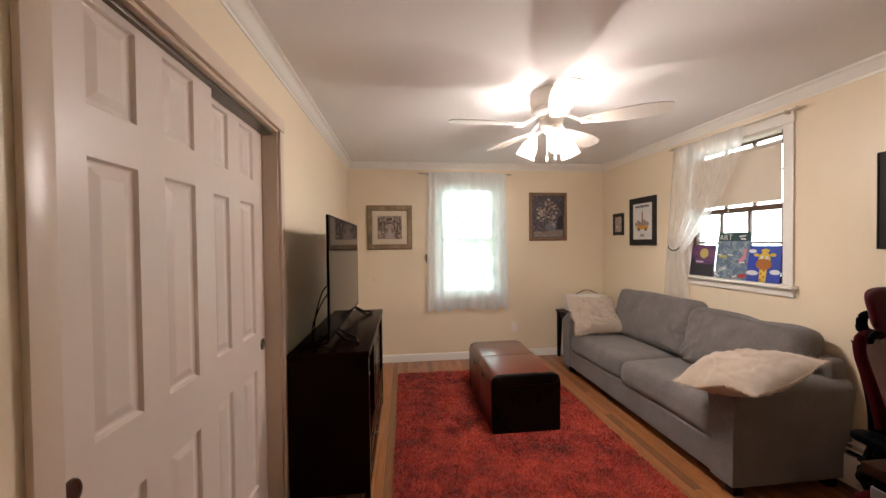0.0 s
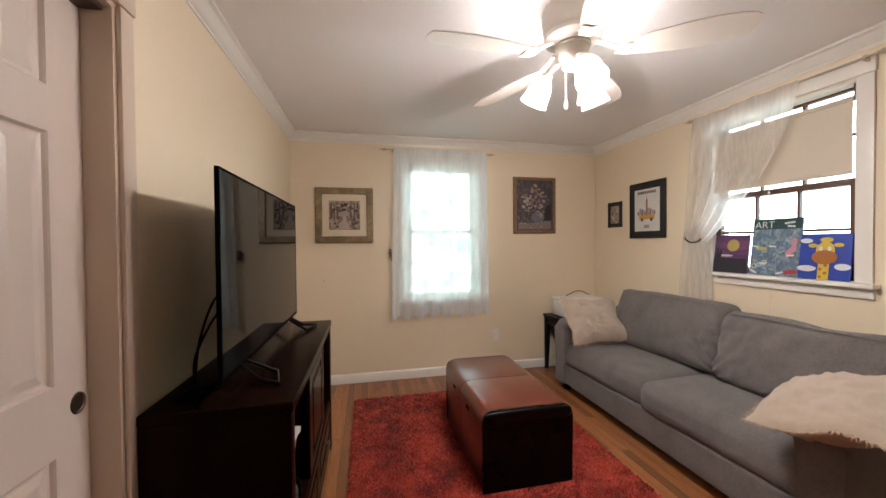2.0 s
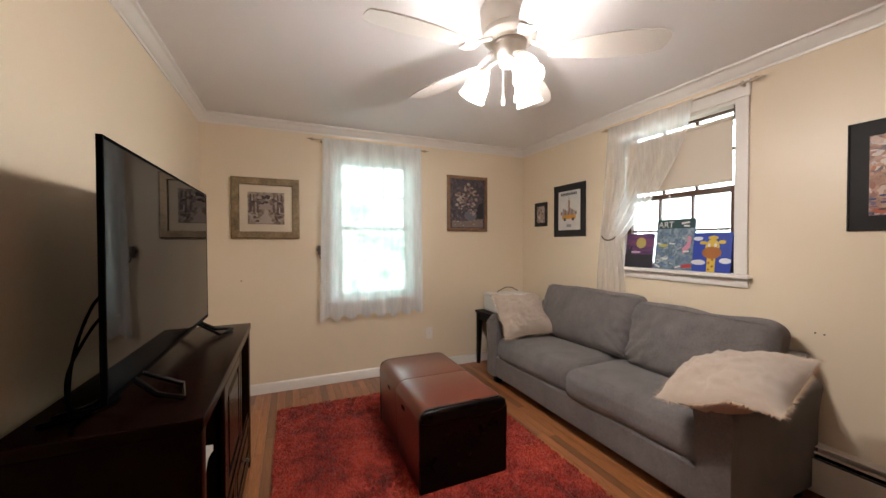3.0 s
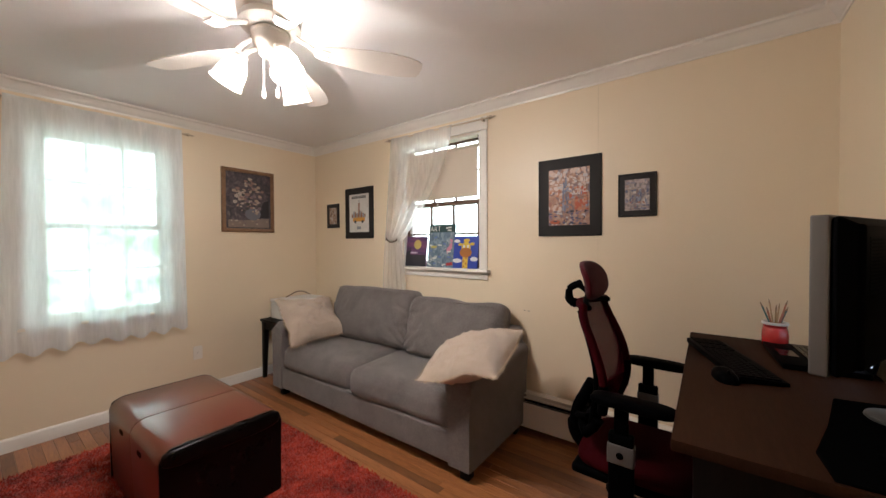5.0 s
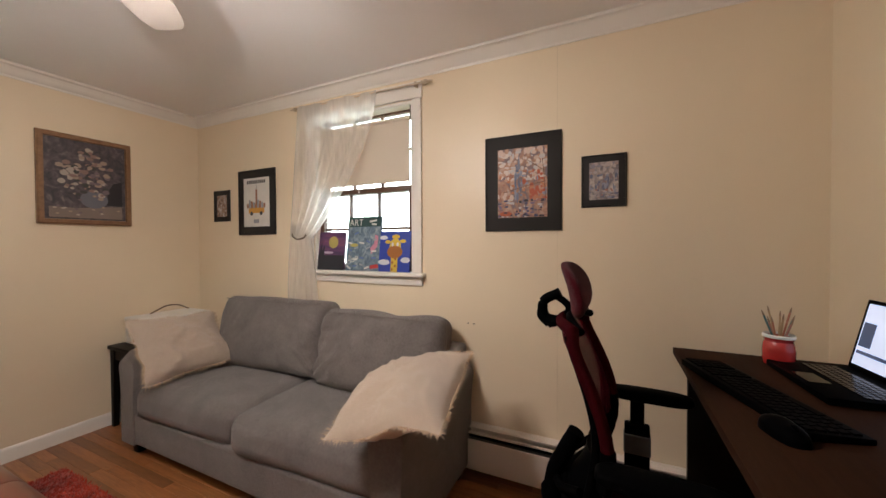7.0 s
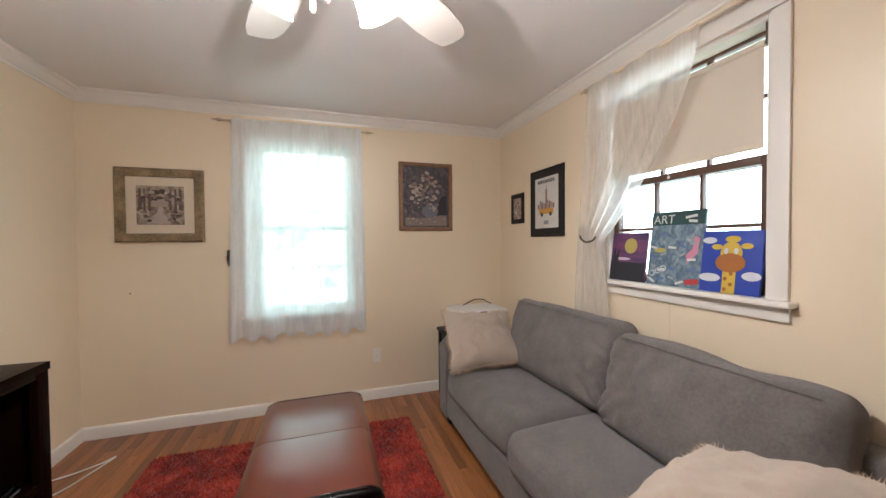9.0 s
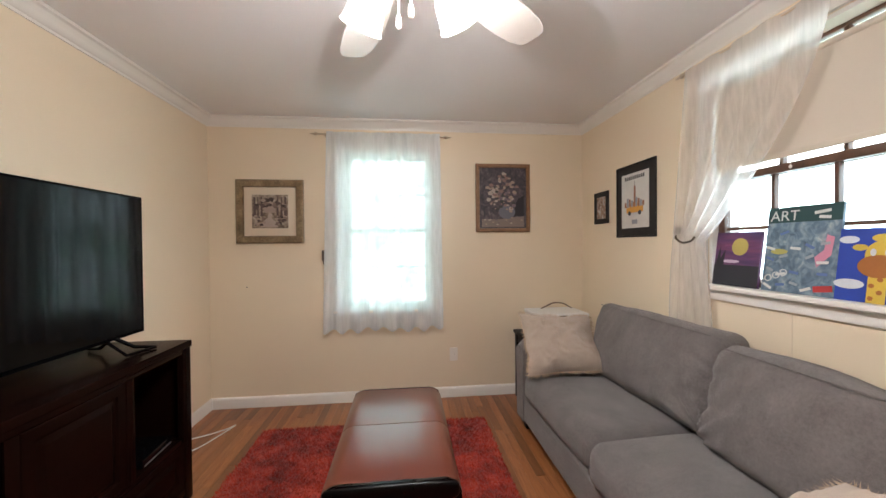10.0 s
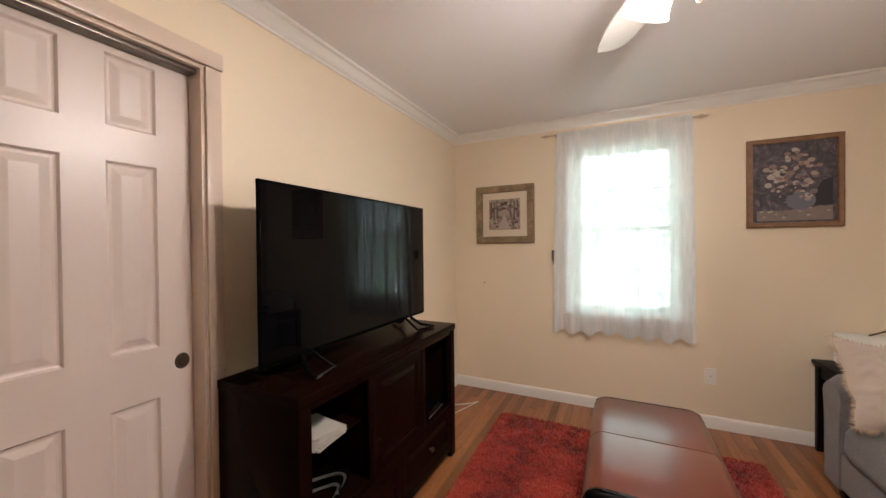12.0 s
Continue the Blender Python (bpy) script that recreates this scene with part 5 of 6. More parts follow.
for pts in (((0.13, 0.0, 0), (0.06, -0.012, 0), (-0.01, -0.028, 0), (-0.10, -0.05, 0)), ((0.125, -0.10, 0), (0.118, 0.02, 0), (0.108, 0.12, 0)), ((0.112, 0.06, 0), (0.07, 0.09, 0), (0.03, 0.12, 0))):
    d.append(("branch", "", moved(tube(curve_points(pts, 6), [0.0016] * (6 * (len(pts) - 1) + 1), 6), Matrix.Diagonal((1, 1, 0.25, 1))), plain("branch_ink", (0.14, 0.07, 0.055))))
picture("framed_print", "orange rainy city painting on a wide black mat", EAST(1.842, 1.631), 0.41, 0.518, 0.006, M["mat_black"], 0.066, M["mat_black"], city, 0.012, d)
alley = painting("grey_city_print", [(0.28, (0.08, 0.08, 0.11)), (0.45, (0.26, 0.22, 0.23)), (0.6, (0.46, 0.38, 0.34)), (0.75, (0.66, 0.60, 0.56))], 4, 1.2, 18)
d = dabs(26, 31, -0.065, 0.065, 0.03, 0.09, 0.011, 0.008, [("mist_pale", (0.46, 0.38, 0.36)), ("mist_rose", (0.36, 0.26, 0.24)), ("mist_grey", (0.26, 0.24, 0.28))])
d += dabs(40, 33, -0.065, 0.065, -0.045, 0.035, 0.007, 0.012, SLATE + [("mist_brown", (0.24, 0.17, 0.17))])
d += dabs(30, 35, -0.065, 0.065, -0.09, -0.04, 0.009, 0.005, [("mist_pale", (0.46, 0.38, 0.36)), ("slate_dark", (0.10, 0.11, 0.16)), ("street_rose", (0.34, 0.16, 0.13)), ("slate_pale", (0.30, 0.31, 0.37))])
picture("framed_print", "small grey rainy street painting on a black mat", EAST(1.441, 1.610), 0.203, 0.256, 0.005, M["mat_black"], 0.031, M["mat_black"], alley, 0.012, d)
square = painting("neon_city_print", [(0.25, (0.05, 0.04, 0.06)), (0.42, (0.22, 0.10, 0.07)), (0.54, (0.45, 0.20, 0.10)), (0.66, (0.30, 0.34, 0.50)), (0.78, (0.72, 0.62, 0.52))], 4.5, 1.0, 20, (2.2, 1, 1))
d = [("sky_gap", "", extrude([(-0.012, -0.02), (0.022, -0.02), (0.05, 0.128), (-0.05, 0.128)], 0, 0.0005), plain("dusk_blue", (0.26, 0.34, 0.50)))]
d += dabs(110, 21, -0.182, -0.02, -0.06, 0.128, 0.008, 0.017, NIGHT) + dabs(110, 22, 0.025, 0.182, -0.06, 0.128, 0.008, 0.017, NIGHT)
d += dabs(50, 23, -0.182, 0.182, -0.128, -0.06, 0.014, 0.008, NIGHT)
d.append(("taxi_body", "", extrude([(0.045, -0.11), (0.155, -0.108), (0.16, -0.085), (0.14, -0.075), (0.12, -0.052), (0.075, -0.052), (0.055, -0.078)], 0, 0.0006), plain("taxi_amber", (0.36, 0.11, 0.035))))
d.append(("taxi_window", "", extrude([(0.07, -0.075), (0.125, -0.075), (0.112, -0.057), (0.08, -0.057)], 0, 0.0006), ink))
d.append(("taxi_body", "", blob(-0.06, -0.088, 0.018, 0.012, 12, 0.4), tower))
for k in range(6):
    d.append(("road_line", "", flat(-0.014 + 0.004 * k, -0.125 + 0.012 * k, 0.006 + 0.004 * k, -0.121 + 0.012 * k), plain("pale_sky", (0.56, 0.50, 0.44))))
picture("framed_print", "glowing city street painting on a black mat", pose(1.735, Y0 + 0.001, 1.652, 90, 0, 180), 0.51, 0.398, 0.004, M["mat_black"], 0.066, M["mat_black"], square, 0.012, d)


# children's paintings on the window sill
def canvas(label, y, w, h, mat, details, lean=7):
    t = thing("small_canvas", pose(2.700, y, 1.1255, 90 - lean, 0, -90) @ Matrix.Translation((0, h / 2, 0)), label, "painting", "paintings on the sill")
    part("canvas", box(-w / 2, -h / 2, -0.012, w / 2, h / 2, 0, 0.002), mat, t)
    for k, (nm, bm, mt) in enumerate(details):
        part(nm, moved(bm, pose(0, 0, 0.0006 + 0.00015 * k)), mt, t, "", False)


def lettering(body, size, x, y, rot=0):
    cu = bpy.data.curves.new("letters", "FONT")
    cu.body, cu.size, cu.extrude, cu.align_x, cu.align_y = body, size, 0.0004, "CENTER", "CENTER"
    tmp = bpy.data.objects.new("letters", cu)
    me = bpy.data.meshes.new_from_object(tmp)
    bm = bmesh.new()
    bm.from_mesh(me)
    bpy.data.objects.remove(tmp)
    return moved(bm, pose(x, y, 0.0006, 0, 0, rot))


sunset = painting("sunset_canvas", [(0.3, (0.035, 0.02, 0.08)), (0.5, (0.10, 0.034, 0.11)), (0.7, (0.19, 0.055, 0.12))], 2.0, 0.5, 8, (0.4, 3, 1))
canvas("small painted canvas of a moon over a purple dusk", 3.185, 0.235, 0.265, sunset, [
    ("dark_shore", flat(-0.1175, -0.1325, 0.1175, -0.03), plain("night_shore", (0.018, 0.018, 0.025))),
    ("moon", blob(0.015, 0.06, 0.042, 0.042, 28), plain("moon_yellow", (0.42, 0.34, 0.09))),
    ("cloud", blob(-0.03, -0.012, 0.05, 0.008, 14), plain("moon_pale", (0.55, 0.45, 0.55))),
    ("palm_leaf", extrude([(-0.11, -0.03), (-0.09, 0.06), (-0.085, 0.0), (-0.06, 0.045), (-0.065, -0.03)], 0, 0.0006), plain("night_shore", (0.018, 0.018, 0.025)))])
collage = painting("collage_canvas", [(0.28, (0.05, 0.08, 0.12)), (0.45, (0.11, 0.17, 0.23)), (0.6, (0.20, 0.27, 0.32)), (0.75, (0.38, 0.42, 0.42))], 8, 1.0, 14)
cw = plain("collage_white", (0.62, 0.62, 0.58))
canvas("collage canvas lettered with cut-out words and sea shapes", 2.912, 0.275, 0.365, collage, [
    ("dark_band", flat(-0.137, 0.115, 0.137, 0.182), plain("dark_teal", (0.012, 0.05, 0.05))),
    ("letters", lettering("ART", 0.062, -0.068, 0.142), cw), ("letter_bar", moved(flat(-0.028, -0.006, 0.028, 0.006), pose(0.072, 0.152, 0.0008, 0, 0, 8)), cw), ("letter_bar", moved(flat(-0.02, -0.006, 0.02, 0.006), pose(0.082, 0.130, 0.0008, 0, 0, -6)), cw),
    ("letters", lettering("FOOD", 0.042, -0.088, -0.118, 24), cw), ("red_patch", moved(flat(-0.032, -0.012, 0.032, 0.012), pose(0.098, -0.152, 0, 0, 0, 8)), plain("collage_red", (0.40, 0.03, 0.03))),
    ("pink_shape", extrude([(0.07, -0.07), (0.115, -0.02), (0.12, 0.05), (0.095, 0.06), (0.09, 0.0), (0.06, -0.03)], 0, 0.0006), plain("collage_pink", (0.55, 0.22, 0.30))),
    ("yellow_shape", blob(-0.075, -0.01, 0.035, 0.012, 12, 0.4), plain("collage_yellow", (0.45, 0.38, 0.10)))]
    + [("scrap", moved(flat(-0.02 + 0.004 * (k % 3), -0.006, 0.02, 0.005), pose(-0.11 + 0.05 * (k % 5), -0.16 + 0.055 * (k // 4) + 0.01 * (k % 3), 0, 0, 0, (k * 37) % 60 - 30)), (cw, plain("scrap_blue", (0.10, 0.16, 0.35)), plain("scrap_grey", (0.3, 0.33, 0.35)))[k % 3]) for k in range(17)])
sky_blue, yel, brn, wh = plain("royal_blue", (0.02, 0.05, 0.33)), plain("animal_yellow", (0.60, 0.42, 0.05)), plain("animal_brown", (0.34, 0.12, 0.02)), plain("cloud_white", (0.62, 0.64, 0.68))
canvas("bright blue canvas with a yellow long-necked animal", 2.662, 0.232, 0.262, sky_blue, [
    ("cloud", blob(-0.075, -0.07, 0.045, 0.018, 14, 0.5, 1), wh), ("cloud", blob(0.085, -0.055, 0.035, 0.018, 14, 0.5, 2), wh), ("cloud", blob(-0.085, 0.09, 0.03, 0.014, 14, 0.5, 3), wh),
    ("neck", flat(-0.022, -0.131, 0.028, -0.02), yel), ("head", blob(0.005, 0.035, 0.042, 0.05, 24), yel), ("ear", blob(-0.052, 0.062, 0.022, 0.012, 14), yel), ("ear", blob(0.062, 0.066, 0.022, 0.012, 14), yel), ("tuft", blob(0.008, 0.095, 0.03, 0.014, 14, 0.3), yel),
    ("muzzle", moved(blob(0.004, -0.004, 0.058, 0.04, 24), pose(0, 0, 0.0007)), brn), ("eye", moved(blob(-0.014, 0.045, 0.008, 0.013), pose(0, 0, 0.0007)), wh), ("eye", moved(blob(0.024, 0.045, 0.008, 0.013), pose(0, 0, 0.0007)), wh)]
    + [("spot", moved(blob(-0.01 + 0.022 * (k % 2), -0.115 + 0.022 * k, 0.008, 0.008, 10, 0.3, k), pose(0, 0, 0.0007)), brn) for k in range(4)])


# ---- desk and what stands on it ----
DZ = 0.866
dk = thing("desk", pose(0, 0, 0), "dark brown laminate computer desk", "desk")
part("desktop", box(1.31, 0.632, DZ - 0.028, 2.55, 1.172, DZ, 0.004), M["desk"], dk)
# panels and rail below the top are black: under-desk shade put into colour
part("side_panel", box(1.36, 0.65, 0.0, 1.385, 1.13, DZ - 0.0285, 0.003), M["black_wood"], dk, "end panel with under-desk shade in its black colour")
part("side_panel", box(2.475, 0.65, 0.0, 2.50, 1.13, DZ - 0.0285, 0.003), M["black_wood"], dk, "end panel with under-desk shade in its black colour")
part("modesty_panel", box(1.386, 0.66, 0.35, 2.474, 0.676, DZ - 0.0285, 0.002), M["black_wood"], dk)
part("rail", box(1.386, 1.09, DZ - 0.075, 2.474, 1.11, DZ - 0.0285, 0.002), M["black_wood"], dk)


def keyboard():
    t = thing("keyboard", frame_from((2.09, 1.035, DZ), (0.525, 0.165, 0), (-0.165, 0.525, 0)), "black full-size computer keyboard on the desk", "keyboard")
    w, dd = 0.50, 0.145
    bm = box(-w / 2, -dd / 2, 0.001, w / 2, dd / 2, 0.018, 0.004)
    for v in bm.verts:
        v.co.z *= 1 + 0.5 * (v.co.y / dd)
    part("case", bm, M["black"], t)
    for r in range(5):
        x = -w / 2 + 0.010
        for c in range(22):
            kw = 0.0185
            if c in (15, 18):
                x += 0.012
            if r == 0 and c in (4, 5, 6, 7, 8):
                x += kw + 0.003
                continue
            y = -dd / 2 + 0.018 + 0.023 * r
            z = 0.018 * (1 + 0.5 * (y / dd)) - 0.001
            part("key", box(x, y, z, x + kw, y + 0.019, z + 0.006, 0.0012, 1), M["black"], t)
            x += kw + 0.003
    part("key", box(-w / 2 + 0.096, -dd / 2 + 0.018, 0.013, -w / 2 + 0.20, -dd / 2 + 0.037, 0.020, 0.0012, 1), M["black"], t)


keyboard()
ms = thing("mouse", frame_from((1.845, 1.055, DZ), (0.10, 0.03, 0), (-0.03, 0.10, 0)), "black computer mouse beside the keyboard", "mouse")
bm = puffy(0.115, 0.064, 0.06, 2.6, 0.0, 0.0, 8)
for v in bm.verts:
    v.co.z = max(v.co.z, 0.0) * (1.25 if v.co.x > 0 else 1.15) + 0.001
part("shell", bm, M["black"], ms)
part("wheel", moved(lathe([(0.008, -0.003), (0.010, -0.002), (0.010, 0.002), (0.008, 0.003)], 16), pose(-0.03, 0, 0.030, 90, 0, 0)), M["black"], ms)

cup = thing("pencil_cup", pose(2.455, 0.863, DZ), "red glazed jar with a white rim holding brushes", "pencil cup")
part("jar", lathe([(0.030, 0.0), (0.042, 0.002), (0.045, 0.02), (0.046, 0.05), (0.043, 0.075), (0.039, 0.085), (0.042, 0.095), (0.044, 0.1), (0.040, 0.1), (0.036, 0.085), (0.040, 0.05), (0.038, 0.01), (0.004, 0.008)], 32), M["red_glaze"], cup)
part("rim", lathe([(0.0395, 0.098), (0.0455, 0.098), (0.046, 0.106), (0.0425, 0.110), (0.039, 0.106)], 32, False), M["lead"], cup, "white glazed rim")
rnd = random.Random(2)
for k in range(9):
    a, r = k * 0.7 + 0.3, rnd.uniform(0.016, 0.03)
    top = (r * 1.6 * math.cos(a), r * 1.6 * math.sin(a), rnd.uniform(0.145, 0.185))
    b = thing("paint_brush", pose(2.455, 0.863, DZ), "thin wooden paint brush standing in the red jar", "paint brush", "brushes in the jar")
    part("stick", tube([(-r * 0.5 * math.cos(a), -r * 0.5 * math.sin(a), 0.012), top], 0.0032, 8), plain(("bare_wood", "pink_paint", "teal_paint", "rust")[k % 4], ((0.45, 0.30, 0.16), (0.45, 0.20, 0.16), (0.06, 0.16, 0.16), (0.45, 0.16, 0.09))[k % 4]), b)
    d2 = (Vector(top) - Vector((-r * 0.5 * math.cos(a), -r * 0.5 * math.sin(a), 0.012))).normalized()
    part("tip", tube([top, Vector(top) + d2 * 0.02], [0.0036, 0.0012], 8), plain("bristle", (0.30, 0.20, 0.12)), b)


def laptop():
    m = frame_from((2.215, 0.775, DZ), (0.38, -0.07, 0), (0.07, 0.38, 0))
    t = thing("laptop", m, "open black laptop with a lit screen on the desk", "laptop")
    w, dd = 0.37, 0.25
    part("base", box(-w / 2, -dd / 2, 0.002, w / 2, dd / 2, 0.022, 0.004), M["black"], t)
    for r in range(5):
        for c in range(15):
            x, y = -w / 2 + 0.022 + 0.0218 * c, -0.02 + 0.021 * r
            part("key", box(x, y - 0.005, 0.0215, x + 0.0185, y + 0.013, 0.0245, 0.001, 1), M["black_gloss"], t)
    part("touchpad", box(-0.05, -0.105, 0.0218, 0.05, -0.045, 0.0226, 0), M["black_gloss"], t)
    hinge = Matrix.Translation((0, dd / 2 - 0.006, 0.022)) @ pose(0, 0, 0, 76, 0, 0)
    lid = part("lid", moved(box(-w / 2, 0.0, -0.012, w / 2, 0.235, -0.002, 0.003), hinge), M["black"], t)
    part("display", moved(box(-w / 2 + 0.014, 0.018, -0.0018, w / 2 - 0.014, 0.222, -0.0008, 0), hinge), M["lcd"], lid, "bright white-blue display", False)
    for a in ((-0.165, 0.055, 0.165, 0.066), (-0.06, 0.198, 0.165, 0.207), (-0.165, 0.08, -0.11, 0.16), (-0.055, 0.13, 0.045, 0.175)):
        part("window_bar", moved(box(a[0], a[1], -0.0006, a[2], a[3], 0.0, 0), hinge), M["lcd_dark"], lid, "", False)
    return t


M["lcd"] = glow("lcd_white", (0.64, 0.74, 1.0), 0.52)
M["lcd_dark"] = glow("lcd_dark", (0.05, 0.07, 0.13), 0.5)
lap = laptop()
lap.matrix_world = frame_from((2.265, 0.785, DZ), (-0.36, -0.025, 0), (0.025, -0.36, 0)) @ Matrix.Diagonal((0.92, 0.88, 1, 1))


def monitor():
    t = thing("monitor", frame_from((1.667, 0.799, DZ), (-0.904, 0.427, 0), (-0.427, -0.904, 0)), "black desktop monitor with silver edge on a curved stand", "monitor")
    # local x runs towards the free end, local y towards the wall
    w, z0, z1 = 0.44, 0.158, 0.523
    part("bezel", box(-w / 2, -0.028, z0, w / 2, 0.004, z1, 0.005, 3), M["silver"], t, "silver plastic rim")
    part("display", box(-w / 2 + 0.018, -0.0305, z0 + 0.02, w / 2 - 0.018, -0.0285, z1 - 0.018, 0), M["screen"], t)
    bm = box(-w / 2 + 0.004, 0.0045, z0 + 0.004, w / 2 - 0.004, 0.052, z1 - 0.004, 0.012, 3)
    for v in bm.verts:
        if v.co.y > 0.03:
            v.co.x *= 0.88
            v.co.z = (v.co.z - (z0 + z1) / 2) * 0.9 + (z0 + z1) / 2
    part("back_shell", bm, M["black"], t)
    for k in range(16):
        z = z1 - 0.055 - 0.008 * k
        part("vent_slat", box(-0.165, 0.0515, z, 0.165, 0.0535, z + 0.004, 0), M["black"], t)
    part("hinge_block", box(-0.12, 0.0535, 0.30, -0.05, 0.075, 0.38, 0.006), M["black"], t)
    part("stand_arm", box(-0.107, 0.070, 0.325, -0.063, 0.097, 0.355, 0.006), M["black"], t)
    pts = curve_points([(0, 0.102, 0.372), (0, 0.104, 0.30), (0, 0.096, 0.20), (0, 0.082, 0.10), (0, 0.070, 0.012)], 8)
    col = bmesh.new()
    rings = []
    for p in pts:
        rings.append([col.verts.new((p.x - 0.085 + a, p.y + b, p.z)) for a, b in ((-0.022, -0.008), (0.022, -0.008), (0.025, 0.006), (0.015, 0.016), (-0.015, 0.016), (-0.025, 0.006))])
    for a, b in zip(rings, rings[1:]):
        for k in range(6):
            col.faces.new((a[k], a[(k + 1) % 6], b[(k + 1) % 6], b[k]))
    col.faces.new(rings[0])
    col.faces.new(rings[-1])
    part("stand_column", col, M["dim_silver"], t, "curved dull silver column")
    part("stand_foot", moved(lathe([(0.02, 0.0), (0.058, 0.0), (0.062, 0.004), (0.060, 0.010), (0.04, 0.016), (0.02, 0.018)], 40), pose(-0.085, 0.055, 0.0065)), M["dim_silver"], t, "round dull silver foot")
    return t


monitor()
for k, pts in enumerate((((1.73, 0.700, 1.00), (1.70, 0.660, 0.95), (1.65, 0.640, 0.90), (1.59, 0.650, 0.877)), ((1.74, 0.690, 0.97), (1.72, 0.655, 0.93), (1.68, 0.636, 0.90), (1.62, 0.637, 0.877), (1.55, 0.67, 0.877)))):
    cb = thing("monitor_cable", Matrix(), "thin black cable lying across the desk", "cable", "desk cables")
    part("cable", tube(curve_points(pts, 10), 0.0028, 8), M["black"], cb)
dm = thing("desk_mat", pose(0, 0, DZ), "black leather mat on the end of the desk", "desk mat")
part("mat", moved(extrude([(1.318, 0.637), (1.86, 0.637), (1.83, 0.808), (1.60, 0.862), (1.43, 0.912), (1.318, 0.905)], 0.0005, 0.006, 0.002), pose(0, 0, 0)), M["mat_pad"], dm)
bx = thing("desk_dock", pose(1.44, 0.76, DZ + 0.006), "flat black docking box on the desk mat", "box")
part("case", box(-0.06, -0.05, 0.001, 0.06, 0.05, 0.018, 0.004), M["mat_pad"], bx)
part("port_strip", box(-0.06, 0.0495, 0.005, 0.05, 0.0515, 0.013, 0), M["black_gloss"], bx)


M["red_seat"] = cloth("dark_red_seat_fabric", (0.034, 0.002, 0.004), 0.85, 1400, 0.15, 0.5, 0.0)
for key in ("red_seat", "red_mesh"):
    M[key].node_tree.nodes["Principled BSDF"].inputs["Specular IOR Level"].default_value = 0.03


def office_chair():
    t = thing("office_chair", pose(1.955, 1.355, 0, 0, 0, 180 - 2), "black and red mesh office chair with headrest", "office chair")
    # local +y is the way the sitter faces
    part("hub", lathe([(0.02, 0.06), (0.045, 0.065), (0.048, 0.11), (0.03, 0.125)], 24), M["black"], t)
    for k in range(5):
        a = radians(72 * k + 48)
        c, s = math.cos(a), math.sin(a)
        leg = part("base_leg", tube([(0.03 * c, 0.03 * s, 0.10), (0.16 * c, 0.16 * s, 0.095), (0.29 * c, 0.29 * s, 0.075)], [0.024, 0.020, 0.014], 12), M["chrome"], t, "polished metal base leg")
        part("caster", join(moved(lathe([(0.004, -0.022), (0.024, -0.022), (0.027, -0.018), (0.027, -0.006), (0.024, -0.004), (0.024, 0.004), (0.027, 0.006), (0.027, 0.018), (0.024, 0.022), (0.004, 0.022)], 20), pose(0.29 * c, 0.29 * s, 0.0275, 90, 0, 72 * k + 78)), tube([(0.29 * c, 0.29 * s, 0.03), (0.29 * c, 0.29 * s, 0.075)], 0.008, 8)), M["black"], t)
    part("gas_lift", tube([(0, 0, 0.12), (0, 0, 0.27), (0, 0, 0.272), (0, 0, 0.41)], [0.027, 0.027, 0.016, 0.016], 18), M["black_gloss"], t)
    part("mechanism", box(-0.07, -0.12, 0.40, 0.07, 0.10, 0.445, 0.012, 3), M["black"], t)
    seat = puffy(0.45, 0.42, 0.046, 4.0, 0.010, 0.003, 12, 2)
    for v in seat.verts:
        if v.co.y > 0.15:
            v.co.z -= 0.35 * (v.co.y - 0.15) ** 1.3
    part("seat", moved(seat, pose(0, 0.035, 0.478)), M["red_seat"], t, "dark red mesh seat")
    part("seat_pan", box(-0.222, -0.17, 0.425, 0.222, 0.235, 0.462, 0.016, 3), M["black"], t)

    def back_place(u, v):
        # u across, v up: a waisted sheet with lumbar curve, leaning back as it rises
        half = 0.14 + 0.055 * math.sin(math.pi * min(1, 0.15 + 0.75 * v))
        z = 0.57 + 0.50 * v
        y = -0.178 - 0.015 * v + 0.080 * math.sin(math.pi * min(1, v * 1.1) ** 0.8) + 0.05 * (2 * u - 1) ** 2
        return (half * (2 * u - 1), y, z)
    part("backrest_mesh", sheet(back_place, 16, 18, 0.004), M["red_net"], t, "dark red see-through mesh")
    lower = [back_place(0, k / 14) for k in range(6, -1, -1)] + [back_place(k / 10, 0) for k in range(1, 11)] + [back_place(1, k / 14) for k in range(1, 7)]
    upper = [back_place(0, k / 14) for k in range(6, 15)] + [back_place(k / 10, 1) for k in range(1, 11)] + [back_place(1, k / 14) for k in range(13, 5, -1)]
    part("lower_frame", tube(lower, 0.020, 10), M["black"], t)
    part("upper_frame", tube(upper, 0.017, 10), M["red_seat"], t, "dark red padded rim")
    part("lumbar_pad", sheet(lambda u, v: Vector(back_place(0.04 + 0.92 * u, 0.02 + 0.26 * v + 0.05 * (2 * u - 1) ** 2)) + Vector((0, -0.012, 0)), 12, 8, 0.014), M["black"], t, "black lumbar support pad")
    for s in (-1, 1):
        part("back_rail", tube(curve_points([back_place(0.5 + 0.5 * s, 0.03), Vector(back_place(0.5 + 0.5 * s, 0.5)) + Vector((0, -0.022, 0)), Vector(back_place(0.5 + 0.5 * s, 0.97)) + Vector((0, -0.012, 0))], 10), 0.011, 10), M["black"], t)
